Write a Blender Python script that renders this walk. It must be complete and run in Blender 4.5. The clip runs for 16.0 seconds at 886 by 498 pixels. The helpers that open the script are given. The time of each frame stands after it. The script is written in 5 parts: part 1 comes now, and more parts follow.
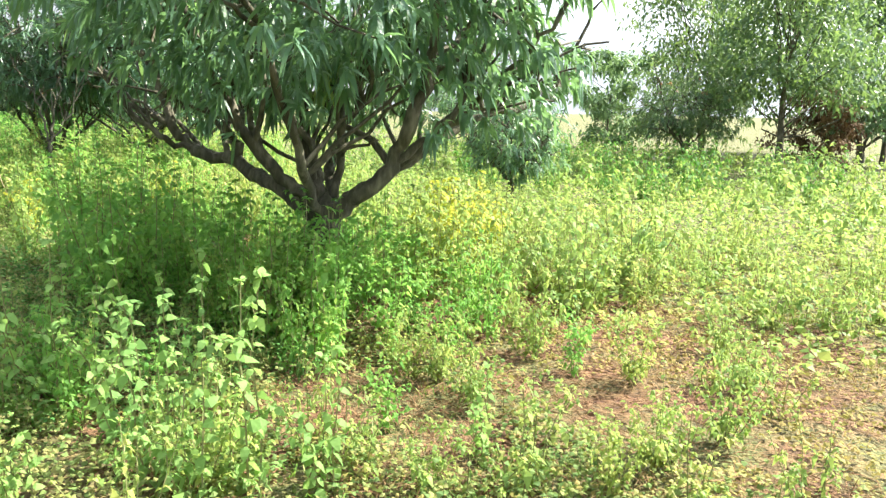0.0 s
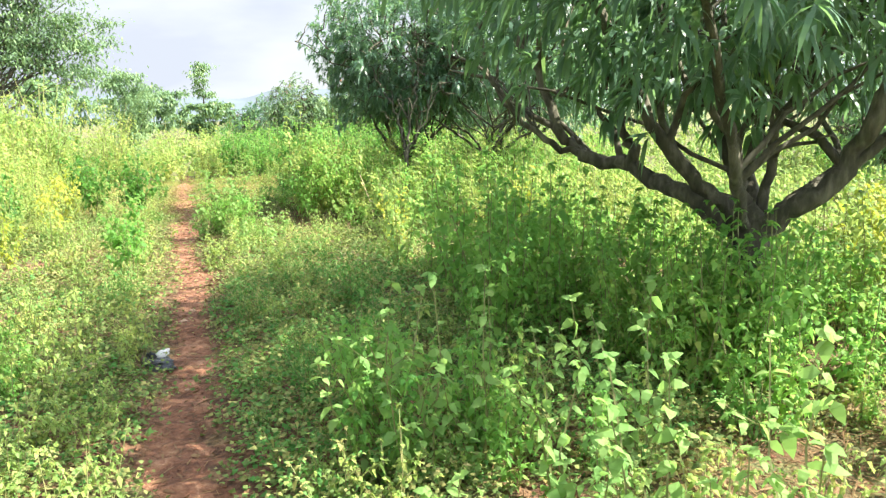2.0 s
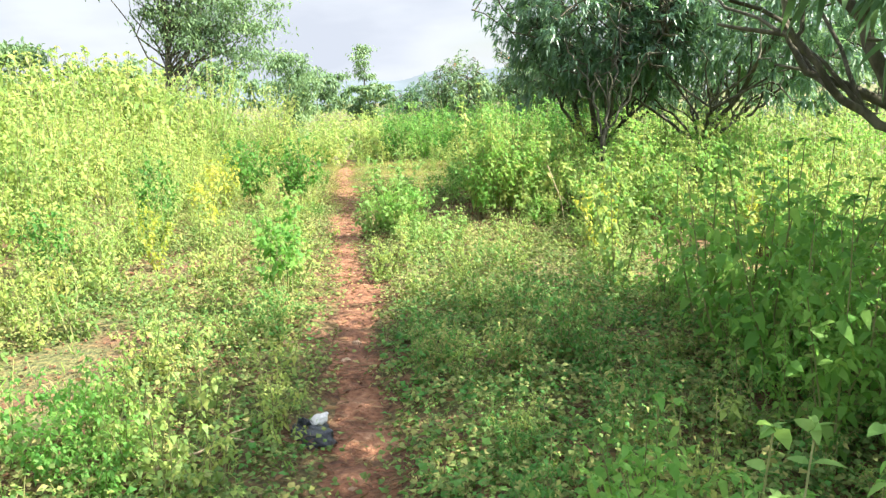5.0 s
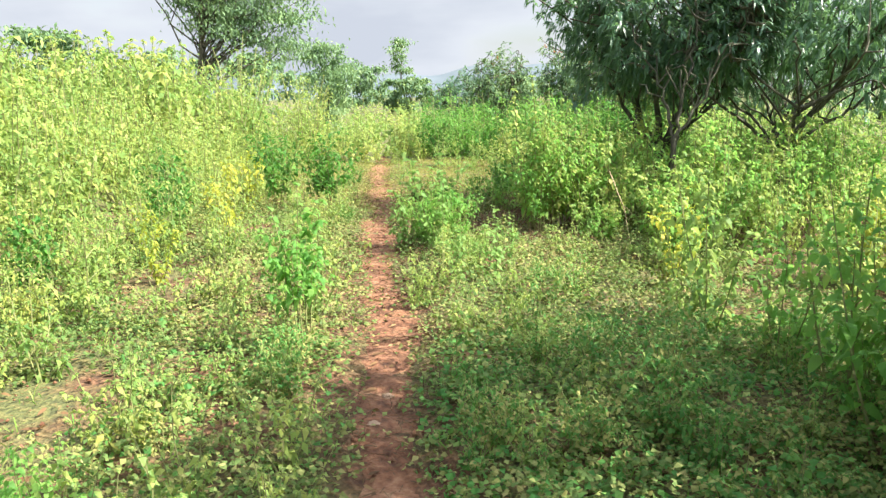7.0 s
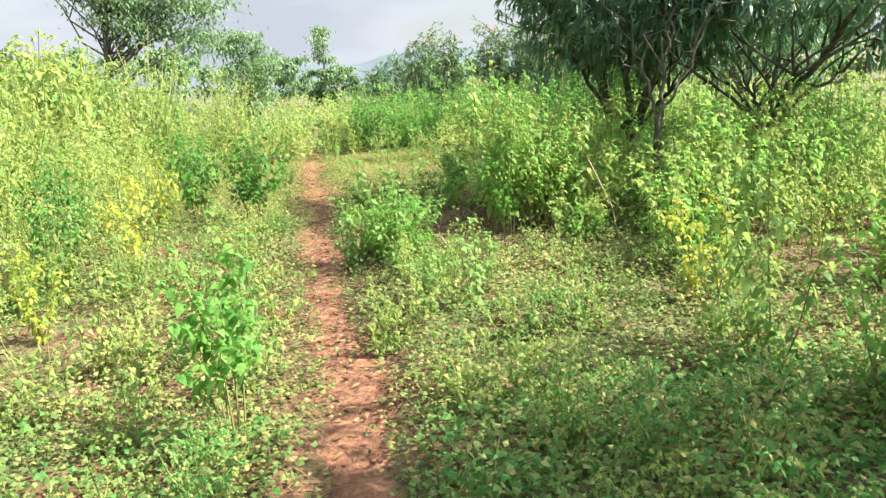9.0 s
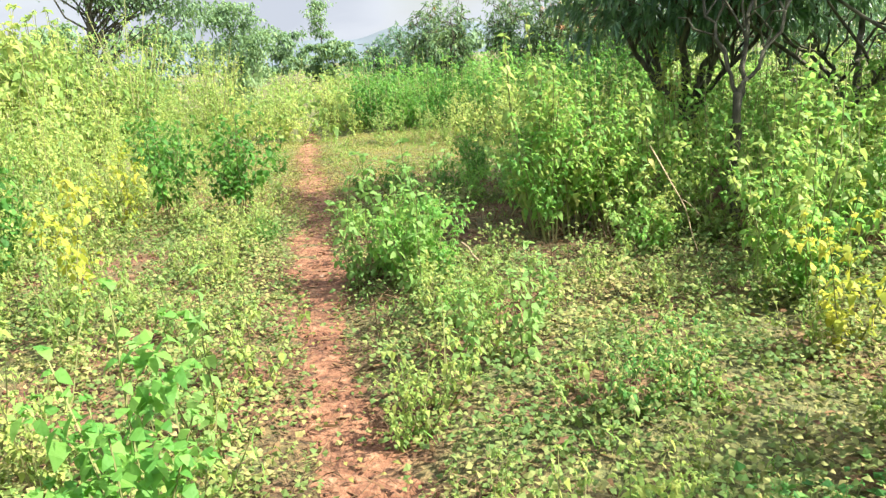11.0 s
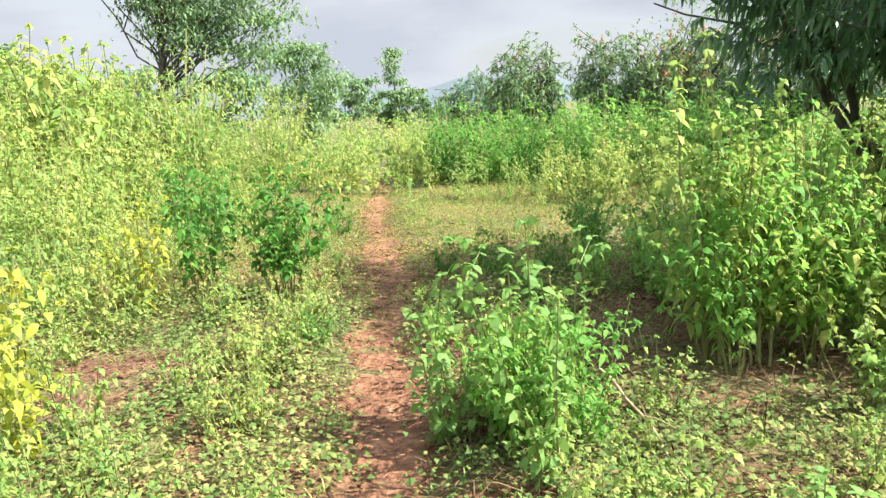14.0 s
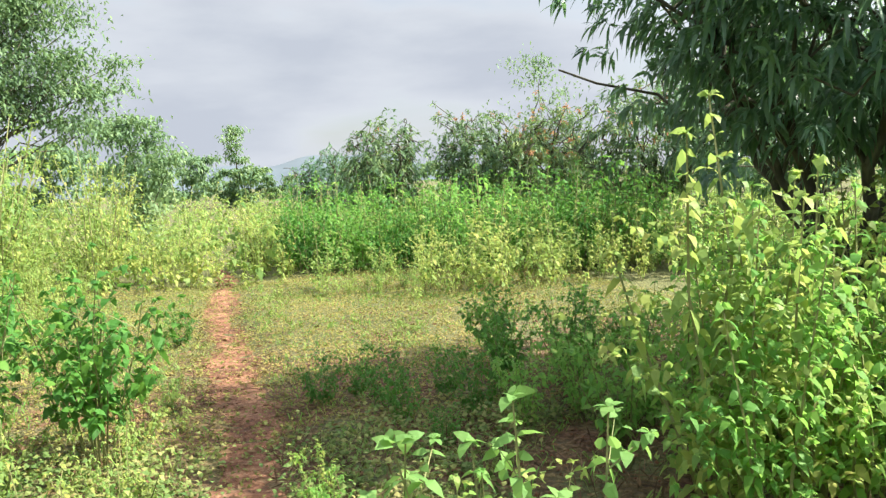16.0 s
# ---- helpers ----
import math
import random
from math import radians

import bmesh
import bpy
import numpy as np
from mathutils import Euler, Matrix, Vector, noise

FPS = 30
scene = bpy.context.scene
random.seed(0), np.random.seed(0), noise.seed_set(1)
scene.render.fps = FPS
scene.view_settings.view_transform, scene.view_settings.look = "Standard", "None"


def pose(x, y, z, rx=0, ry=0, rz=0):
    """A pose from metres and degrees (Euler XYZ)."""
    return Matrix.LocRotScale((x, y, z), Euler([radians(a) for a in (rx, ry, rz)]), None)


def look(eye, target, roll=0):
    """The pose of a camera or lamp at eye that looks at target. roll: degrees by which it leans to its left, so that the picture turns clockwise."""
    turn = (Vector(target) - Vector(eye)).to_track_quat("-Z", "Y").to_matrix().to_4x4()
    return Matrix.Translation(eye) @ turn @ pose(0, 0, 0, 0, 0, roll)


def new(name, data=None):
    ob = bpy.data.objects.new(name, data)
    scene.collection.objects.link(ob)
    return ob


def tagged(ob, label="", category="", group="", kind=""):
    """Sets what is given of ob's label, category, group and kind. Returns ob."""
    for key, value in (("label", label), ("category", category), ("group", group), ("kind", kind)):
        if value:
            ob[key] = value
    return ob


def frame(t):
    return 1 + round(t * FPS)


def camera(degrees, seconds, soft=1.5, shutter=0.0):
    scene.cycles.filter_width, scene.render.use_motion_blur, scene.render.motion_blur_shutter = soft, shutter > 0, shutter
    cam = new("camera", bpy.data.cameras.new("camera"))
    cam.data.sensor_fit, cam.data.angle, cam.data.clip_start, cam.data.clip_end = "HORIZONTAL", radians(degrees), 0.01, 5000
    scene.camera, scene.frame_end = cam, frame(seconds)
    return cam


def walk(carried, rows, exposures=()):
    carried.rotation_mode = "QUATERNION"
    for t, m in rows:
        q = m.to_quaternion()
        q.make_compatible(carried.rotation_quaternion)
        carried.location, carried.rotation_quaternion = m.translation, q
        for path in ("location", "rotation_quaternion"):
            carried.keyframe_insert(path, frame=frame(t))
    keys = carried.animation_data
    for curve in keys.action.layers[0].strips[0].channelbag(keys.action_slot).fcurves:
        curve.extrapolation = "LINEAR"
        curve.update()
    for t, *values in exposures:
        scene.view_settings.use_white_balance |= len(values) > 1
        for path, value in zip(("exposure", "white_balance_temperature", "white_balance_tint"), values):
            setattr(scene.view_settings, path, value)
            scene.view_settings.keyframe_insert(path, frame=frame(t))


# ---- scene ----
cam = camera(59.3, 16.0, soft=1.35)
METRES, EYE, TILT, LEAN, TURN = 10.0, 1.58, 0.0, 0.0, -6.4
ROWS = [
    (0.0, 0.0, 0.0, 0.0, 0.19, -10.05, -1.07),
    (0.5, -0.0217, 0.0124, -0.0025, 7.86, -11.56, -1.83),
    (1.0, -0.0459, 0.0359, -0.0035, 14.56, -10.81, 0.17),
    (1.5, -0.0646, 0.0543, -0.0022, 17.84, -10.19, 1.04),
    (2.0, -0.0887, 0.0703, -0.0018, 21.52, -9.93, 1.79),
    (2.5, -0.1059, 0.0946, -0.0046, 23.85, -12.34, 3.42),
    (3.0, -0.1241, 0.122, -0.0032, 24.83, -10.71, 2.89),
    (3.5, -0.1418, 0.139, -0.0038, 25.5, -10.88, 2.25),
    (4.0, -0.1693, 0.156, -0.0019, 21.36, -8.96, -0.2),
    (4.5, -0.1864, 0.1726, -0.004, 27.2, -8.94, 1.32),
    (5.0, -0.2028, 0.2001, -0.0039, 32.64, -10.88, 2.12),
    (7.5, -0.2935, 0.3024, -0.0052, 35.27, -11.13, 1.11),
    (8.0, -0.3174, 0.3242, -0.0028, 30.45, -9.59, 2.38),
    (8.5, -0.3374, 0.3473, -0.0071, 26.51, -12.48, 4.47),
    (9.0, -0.36, 0.3777, -0.0073, 29.76, -12.35, 3.93),
    (11.5, -0.4643, 0.5075, -0.0109, 29.62, -14.3, 4.39),
    (12.0, -0.4812, 0.5263, -0.0118, 27.64, -13.53, 4.85),
    (12.5, -0.4929, 0.5566, -0.0108, 28.68, -11.46, 5.53),
    (13.0, -0.508, 0.5763, -0.0128, 30.66, -15.26, 4.2),
    (13.5, -0.5369, 0.6048, -0.0121, 32.6, -11.92, 3.01),
    (14.0, -0.5652, 0.6314, -0.0147, 34.72, -10.32, 3.12),
    (14.5, -0.5893, 0.6609, -0.0114, 35.67, -7.87, 2.36),
    (15.0, -0.6093, 0.6842, -0.0132, 31.65, -8.83, 3.42),
    (15.5, -0.6396, 0.7135, -0.0118, 24.98, -6.97, 3.62),
    (16.0, -0.6583, 0.7363, -0.0112, 23.34, -5.24, 3.05),
]
walk(cam, [(t, pose(0, 0, EYE, TILT, LEAN, TURN) @ pose(METRES * x, METRES * y, METRES * z, 90 + pitch, roll, yaw)) for t, x, y, z, yaw, pitch, roll in ROWS],
     exposures=[(0.0, 2.06), (1.5, 2.08), (3.5, 2.12), (5.0, 2.0), (8.0, 1.76), (12.0, 1.8), (13.7, 1.76), (14.5, 1.63), (15.0, 1.58), (16.0, 1.62)])

# ---- light ----
SUN_ELEV, SUN_AZ = 46.0, 9.5          # degrees; azimuth from +x towards +y
wd = bpy.data.worlds.new("sky_world")
scene.world = wd
wd.use_nodes = True
wn, wl = wd.node_tree.nodes, wd.node_tree.links
wn.clear()
w_out = wn.new("ShaderNodeOutputWorld")
w_bg = wn.new("ShaderNodeBackground")
sky = wn.new("ShaderNodeTexSky")
sky.sky_type, sky.sun_disc = "NISHITA", False
sky.sun_elevation, sky.sun_rotation = radians(SUN_ELEV), radians(90 - SUN_AZ)
sky.air_density, sky.dust_density = 1.2, 2.0
w_co = wn.new("ShaderNodeTexCoord")
w_map = wn.new("ShaderNodeMapping")
w_map.inputs["Scale"].default_value = (1.0, 1.0, 3.4)
w_map.inputs["Location"].default_value = (0.3, 0.1, 0.0)
cloud = wn.new("ShaderNodeTexNoise")
cloud.inputs["Scale"].default_value, cloud.inputs["Detail"].default_value = 2.7, 8.0
cloud.inputs["Roughness"].default_value = 0.5
cover = wn.new("ShaderNodeValToRGB")
cover.color_ramp.elements[0].position, cover.color_ramp.elements[0].color = 0.28, (0.45, 0.45, 0.45, 1)
cover.color_ramp.elements[1].position, cover.color_ramp.elements[1].color = 0.46, (1, 1, 1, 1)
shade = wn.new("ShaderNodeValToRGB")
shade.color_ramp.elements[0].position, shade.color_ramp.elements[0].color = 0.42, (4.2, 4.45, 4.85, 1)
shade.color_ramp.elements[1].position, shade.color_ramp.elements[1].color = 0.6, (3.3, 3.58, 4.1, 1)
w_mix = wn.new("ShaderNodeMixRGB")
wl.new(w_co.outputs["Generated"], w_map.inputs["Vector"])
wl.new(w_map.outputs["Vector"], cloud.inputs["Vector"])
wl.new(cloud.outputs["Fac"], cover.inputs["Fac"])
wl.new(cloud.outputs["Fac"], shade.inputs["Fac"])
wl.new(cover.outputs["Color"], w_mix.inputs["Fac"])
wl.new(sky.outputs["Color"], w_mix.inputs["Color1"])
wl.new(shade.outputs["Color"], w_mix.inputs["Color2"])
# cloud is brighter towards the sun
w_dot = wn.new("ShaderNodeVectorMath"); w_dot.operation = "DOT_PRODUCT"
w_dot.inputs[1].default_value = (math.cos(radians(SUN_AZ)) * math.cos(radians(SUN_ELEV)), math.sin(radians(SUN_AZ)) * math.cos(radians(SUN_ELEV)), math.sin(radians(SUN_ELEV)))
w_gl = wn.new("ShaderNodeMapRange"); w_gl.interpolation_type = "SMOOTHSTEP"
w_gl.inputs["From Min"].default_value, w_gl.inputs["From Max"].default_value = 0.1, 1.0
w_gl.inputs["To Min"].default_value, w_gl.inputs["To Max"].default_value = 1.0, 3.6
w_sc = wn.new("ShaderNodeVectorMath"); w_sc.operation = "SCALE"
wl.new(w_co.outputs["Generated"], w_dot.inputs[0])
wl.new(w_dot.outputs["Value"], w_gl.inputs["Value"])
wl.new(w_mix.outputs["Color"], w_sc.inputs[0]); wl.new(w_gl.outputs["Result"], w_sc.inputs["Scale"])
wl.new(w_sc.outputs["Vector"], w_bg.inputs["Color"])
wl.new(w_bg.outputs["Background"], w_out.inputs["Surface"])
w_bg.inputs["Strength"].default_value = 0.057

sun = new("sun", bpy.data.lights.new("sun", "SUN"))
sun.data.energy, sun.data.angle, sun.data.color = 5.0, radians(0.6), (1.0, 0.94, 0.82)
a, e = radians(SUN_AZ), radians(SUN_ELEV)
sun.matrix_world = look((30 * math.cos(a) * math.cos(e), 30 * math.sin(a) * math.cos(e), 30 * math.sin(e)), (0, 0, 0))


# ---- materials ----
def mat(name):
    m = bpy.data.materials.new(name)
    m.use_nodes = True
    m.node_tree.nodes.clear()
    return m, m.node_tree.nodes, m.node_tree.links


def ramp(nodes, stops):
    r = nodes.new("ShaderNodeValToRGB")
    el = r.color_ramp.elements
    el[0].position, el[0].color = stops[0][0], (*stops[0][1], 1)
    el[1].position, el[1].color = stops[-1][0], (*stops[-1][1], 1)
    for p, c in stops[1:-1]:
        k = el.new(p)
        k.color = (*c, 1)
    return r


def leaf_material(name, stops, rough=0.5, thin=0.4, glow=(0.35, 0.5, 0.08), patch=1.3, vary=0.5, gloss=0.25):
    """Leaves: colour varies from leaf to leaf and from stand to stand; light passes through the blade."""
    m, n, l = mat(name)
    out = n.new("ShaderNodeOutputMaterial")
    geo, info = n.new("ShaderNodeNewGeometry"), n.new("ShaderNodeObjectInfo")
    noi = n.new("ShaderNodeTexNoise")
    noi.inputs["Scale"].default_value, noi.inputs["Detail"].default_value = patch, 3.0
    l.new(geo.outputs["Position"], noi.inputs["Vector"])
    a1 = n.new("ShaderNodeMath"); a1.operation = "MULTIPLY_ADD"
    l.new(geo.outputs["Random Per Island"], a1.inputs[0]); a1.inputs[1].default_value = vary
    l.new(noi.outputs["Fac"], a1.inputs[2])
    a2 = n.new("ShaderNodeMath"); a2.operation = "MULTIPLY_ADD"
    l.new(info.outputs["Random"], a2.inputs[0]); a2.inputs[1].default_value = 0.22
    l.new(a1.outputs[0], a2.inputs[2])
    a3 = n.new("ShaderNodeMath"); a3.operation = "SUBTRACT"
    l.new(a2.outputs[0], a3.inputs[0]); a3.inputs[1].default_value = 0.36
    r = ramp(n, stops)
    l.new(a3.outputs[0], r.inputs["Fac"])
    fine = n.new("ShaderNodeTexNoise")
    fine.inputs["Scale"].default_value, fine.inputs["Detail"].default_value = 60.0, 2.0
    l.new(geo.outputs["Position"], fine.inputs["Vector"])
    bump = n.new("ShaderNodeBump")
    bump.inputs["Strength"].default_value, bump.inputs["Distance"].default_value = 0.35, 0.01
    l.new(fine.outputs["Fac"], bump.inputs["Height"])
    p = n.new("ShaderNodeBsdfPrincipled")
    p.inputs["Roughness"].default_value = rough
    p.inputs["Specular IOR Level"].default_value = gloss
    l.new(r.outputs["Color"], p.inputs["Base Color"])
    l.new(bump.outputs["Normal"], p.inputs["Normal"])
    tr = n.new("ShaderNodeBsdfTranslucent")
    tint = n.new("ShaderNodeMixRGB")
    tint.inputs["Fac"].default_value, tint.inputs["Color2"].default_value = 0.5, (*glow, 1)
    l.new(r.outputs["Color"], tint.inputs["Color1"])
    l.new(tint.outputs["Color"], tr.inputs["Color"])
    mx = n.new("ShaderNodeMixShader")
    mx.inputs["Fac"].default_value = thin
    l.new(p.outputs[0], mx.inputs[1]); l.new(tr.outputs[0], mx.inputs[2])
    l.new(mx.outputs[0], out.inputs["Surface"])
    return m


def rough_material(name, stops, scale, rough=0.9, bump_size=0.02, bump_scale=None, stretch=(1, 1, 1)):
    m, n, l = mat(name)
    out, p = n.new("ShaderNodeOutputMaterial"), n.new("ShaderNodeBsdfPrincipled")
    geo, mp = n.new("ShaderNodeNewGeometry"), n.new("ShaderNodeMapping")
    mp.inputs["Scale"].default_value = stretch
    l.new(geo.outputs["Position"], mp.inputs["Vector"])
    big, small = n.new("ShaderNodeTexNoise"), n.new("ShaderNodeTexNoise")
    big.inputs["Scale"].default_value, big.inputs["Detail"].default_value = scale, 8.0
    big.inputs["Roughness"].default_value = 0.65
    small.inputs["Scale"].default_value, small.inputs["Detail"].default_value = bump_scale or scale * 9, 6.0
    l.new(mp.outputs["Vector"], big.inputs["Vector"]); l.new(mp.outputs["Vector"], small.inputs["Vector"])
    ad = n.new("ShaderNodeMath"); ad.operation = "MULTIPLY_ADD"; ad.inputs[1].default_value = 0.45
    l.new(small.outputs["Fac"], ad.inputs[0]); l.new(big.outputs["Fac"], ad.inputs[2])
    sb = n.new("ShaderNodeMath"); sb.operation = "SUBTRACT"; sb.inputs[1].default_value = 0.22
    l.new(ad.outputs[0], sb.inputs[0])
    r = ramp(n, stops)
    l.new(sb.outputs[0], r.inputs["Fac"]); l.new(r.outputs["Color"], p.inputs["Base Color"])
    b = n.new("ShaderNodeBump"); b.inputs["Distance"].default_value = bump_size; b.inputs["Strength"].default_value = 0.9
    l.new(ad.outputs[0], b.inputs["Height"]); l.new(b.outputs["Normal"], p.inputs["Normal"])
    p.inputs["Roughness"].default_value = rough
    l.new(p.outputs[0], out.inputs["Surface"])
    return m


M_WEED = leaf_material("weed_leaf", [(0.1, (0.085, 0.19, 0.05)), (0.4, (0.195, 0.31, 0.082)), (0.67, (0.315, 0.385, 0.1)), (0.95, (0.44, 0.41, 0.12))], 0.5, 0.48, (0.45, 0.6, 0.14))
M_YELLOW = leaf_material("yellowing_leaf", [(0.1, (0.18, 0.3, 0.05)), (0.45, (0.34, 0.4, 0.06)), (0.9, (0.52, 0.45, 0.08))], 0.5, 0.5, (0.55, 0.62, 0.07))
M_DARKWEED = leaf_material("dark_shrub_leaf", [(0.2, (0.03, 0.11, 0.02)), (0.6, (0.07, 0.21, 0.035)), (0.95, (0.16, 0.31, 0.05))], 0.6, 0.4, (0.25, 0.5, 0.07))
M_COVER = leaf_material("creeper_leaf", [(0.1, (0.05, 0.115, 0.03)), (0.4, (0.125, 0.195, 0.055)), (0.65, (0.26, 0.26, 0.09)), (0.9, (0.38, 0.29, 0.14))], 0.7, 0.3, (0.35, 0.4, 0.1), 0.9, 0.42)
# brighter, greener than the weed leaf: makes up for dull shade by colour
M_LUSH_LIFTED = leaf_material("lush_lifted_leaf", [(0.12, (0.07, 0.22, 0.045)), (0.42, (0.145, 0.33, 0.072)), (0.72, (0.245, 0.405, 0.095)), (0.97, (0.43, 0.44, 0.12))], 0.55, 0.54, (0.37, 0.67, 0.12))
M_PALE = leaf_material("pale_weed_leaf", [(0.12, (0.095, 0.22, 0.062)), (0.42, (0.165, 0.31, 0.088)), (0.72, (0.245, 0.375, 0.115)), (0.97, (0.39, 0.41, 0.13))], 0.62, 0.48, (0.37, 0.6, 0.13))
# shade of the first tree put into the green; wide spread for sun flecks
M_SHADED_GREEN = leaf_material("shaded_green_leaf", [(0.12, (0.04, 0.145, 0.034)), (0.42, (0.078, 0.23, 0.052)), (0.7, (0.155, 0.295, 0.075)), (0.95, (0.36, 0.33, 0.12))], 0.65, 0.38, (0.25, 0.48, 0.08), 1.3, 0.75)
M_DRYCOVER = leaf_material("dry_creeper_leaf", [(0.1, (0.12, 0.15, 0.035)), (0.4, (0.24, 0.225, 0.065)), (0.65, (0.34, 0.26, 0.095)), (0.9, (0.36, 0.225, 0.11))], 0.75, 0.3, (0.42, 0.38, 0.12), 0.7, 0.3)
M_GRASS = leaf_material("grass_blade", [(0.15, (0.06, 0.2, 0.03)), (0.5, (0.15, 0.3, 0.05)), (0.9, (0.38, 0.34, 0.13))], 0.5, 0.35, (0.3, 0.5, 0.06), 0.8)
M_MANGO = leaf_material("mango_leaf", [(0.15, (0.062, 0.13, 0.095)), (0.55, (0.105, 0.2, 0.125)), (0.85, (0.165, 0.285, 0.12)), (1.0, (0.3, 0.4, 0.1))], 0.33, 0.42, (0.29, 0.52, 0.14), gloss=0.5)
M_FARLEAF = leaf_material("far_tree_leaf", [(0.15, (0.09, 0.16, 0.09)), (0.55, (0.15, 0.25, 0.12)), (0.95, (0.27, 0.36, 0.16))], 0.55, 0.35, (0.3, 0.45, 0.14), 0.6)
M_YOUNGMANGO = leaf_material("young_mango_leaf", [(0.15, (0.06, 0.125, 0.08)), (0.55, (0.11, 0.19, 0.095)), (0.95, (0.23, 0.31, 0.1))], 0.36, 0.35, (0.3, 0.45, 0.08))
M_DRY = leaf_material("dry_leaf", [(0.1, (0.07, 0.038, 0.022)), (0.5, (0.18, 0.105, 0.05)), (0.9, (0.33, 0.23, 0.115))], 0.8, 0.15, (0.3, 0.2, 0.08))
M_FLUSH = leaf_material("flush_leaf", [(0.1, (0.3, 0.12, 0.06)), (0.5, (0.4, 0.2, 0.1)), (0.9, (0.42, 0.3, 0.12))], 0.45, 0.35, (0.5, 0.25, 0.08))
M_DEAD = leaf_material("dead_stalk", [(0.1, (0.04, 0.025, 0.016)), (0.5, (0.11, 0.07, 0.04)), (0.9, (0.22, 0.15, 0.08))], 0.85, 0.1, (0.2, 0.12, 0.06))
M_STEM = rough_material("green_stem", [(0.2, (0.1, 0.13, 0.04)), (0.8, (0.25, 0.24, 0.09))], 6.0, 0.7, 0.003)
M_BARK = rough_material("mango_bark", [(0.25, (0.017, 0.016, 0.011)), (0.5, (0.075, 0.07, 0.046)), (0.85, (0.24, 0.22, 0.16))], 7.0, 0.9, 0.04, 26.0, (1, 1, 0.35))
M_PATH = rough_material("trodden_red_soil", [(0.28, (0.06, 0.025, 0.013)), (0.45, (0.14, 0.058, 0.029)), (0.6, (0.235, 0.11, 0.058)), (0.8, (0.38, 0.225, 0.135))], 3.0, 0.95, 0.06, 24.0)
# the blue is distance haze mixed into the hills' base colour
M_HAZED_HILL = rough_material("hazed_hill", [(0.2, (0.075, 0.1, 0.125)), (0.8, (0.1, 0.13, 0.15))], 0.02, 1.0, 0.0)
M_STRAW = rough_material("dry_straw", [(0.2, (0.2, 0.14, 0.08)), (0.8, (0.42, 0.33, 0.2))], 9.0, 0.85, 0.004)
M_BAG = rough_material("black_plastic", [(0.2, (0.012, 0.014, 0.018)), (0.8, (0.05, 0.06, 0.075))], 14.0, 0.35, 0.02)
M_WHITE = rough_material("white_paper", [(0.2, (0.4, 0.39, 0.39)), (0.8, (0.72, 0.71, 0.7))], 20.0, 0.7, 0.004)
M_STONE = rough_material("pale_stone", [(0.2, (0.22, 0.14, 0.09)), (0.8, (0.42, 0.29, 0.2))], 18.0, 0.9, 0.01)

# ---- geometry tools ----
rng = np.random.default_rng(7)
D2 = np.array((-0.551, 0.8345))      # along the footpath
N2 = np.array((0.8345, 0.551))       # to the right of it
O2 = np.array((-0.36, 0.0))


def to_uv(x, y):
    dx, dy = np.asarray(x) - O2[0], np.asarray(y) - O2[1]
    return dx * D2[0] + dy * D2[1], dx * N2[0] + dy * N2[1]


def to_xy(u, v):
    u, v = np.asarray(u), np.asarray(v)
    return O2[0] + u * D2[0] + v * N2[0], O2[1] + u * D2[1] + v * N2[1]


def wob(x, y, s, k=0.0):
    """A cheap smooth field between -1 and 1 with features about s metres long."""
    x, y = np.asarray(x) / s, np.asarray(y) / s
    return (np.sin(2.1 * x + 1.3 * y + k) + np.sin(-1.2 * x + 2.4 * y + 1.7 + 2 * k) + np.sin(3.3 * x - 2.2 * y + 0.6 - k) * 0.6 + np.sin(4.9 * x + 4.1 * y + 3 * k) * 0.4) / 3.0


def smooth(t):
    t = np.clip(t, 0, 1)
    return t * t * (3 - 2 * t)


def path_mid(u):
    return 0.05 * np.sin(np.asarray(u) * 0.9 + 0.5) + 0.03 * np.sin(np.asarray(u) * 2.3)


def path_half(u):
    u = np.asarray(u)
    return 0.19 + 0.03 * np.sin(u * 1.7) + 0.02 * np.sin(u * 4.3 + 1) + 0.03 * smooth((u - 8) / 6) - 0.06 * smooth((3.6 - u) / 1.5)


def ground_z(x, y):
    u, v = to_uv(x, y)
    near = np.exp(-(np.asarray(x) ** 2 + np.asarray(y) ** 2) / 3000.0)
    z = 0.07 * smooth((u - 4) / 5) + 0.6 * smooth((-v - 1.9) / 4.5) * near
    z = z + (0.035 * wob(x, y, 1.1) + 0.018 * wob(x, y, 0.37, 2)) * near
    d = np.abs(v - path_mid(u))
    return z - 0.05 * (1 - smooth((d - 0.1) / 0.3)) * near


def mesh_np(name, verts, tris, materials, slots=None, flat=True):
    me = bpy.data.meshes.new(name)
    verts, tris = np.asarray(verts, np.float32).reshape(-1, 3), np.asarray(tris, np.int32).reshape(-1, 3)
    me.vertices.add(len(verts)); me.loops.add(tris.size); me.polygons.add(len(tris))
    me.vertices.foreach_set("co", verts.ravel())
    me.loops.foreach_set("vertex_index", tris.ravel())
    me.polygons.foreach_set("loop_start", np.arange(0, tris.size, 3, dtype=np.int32))
    me.polygons.foreach_set("loop_total", np.full(len(tris), 3, np.int32))
    for m in materials:
        me.materials.append(m)
    if slots is not None:
        me.polygons.foreach_set("material_index", np.asarray(slots, np.int32))
    me.polygons.foreach_set("use_smooth", np.full(len(tris), not flat))
    me.update(calc_edges=True)
    return me


def unit(a):
    return a / np.maximum(np.linalg.norm(a, axis=-1, keepdims=True), 1e-9)


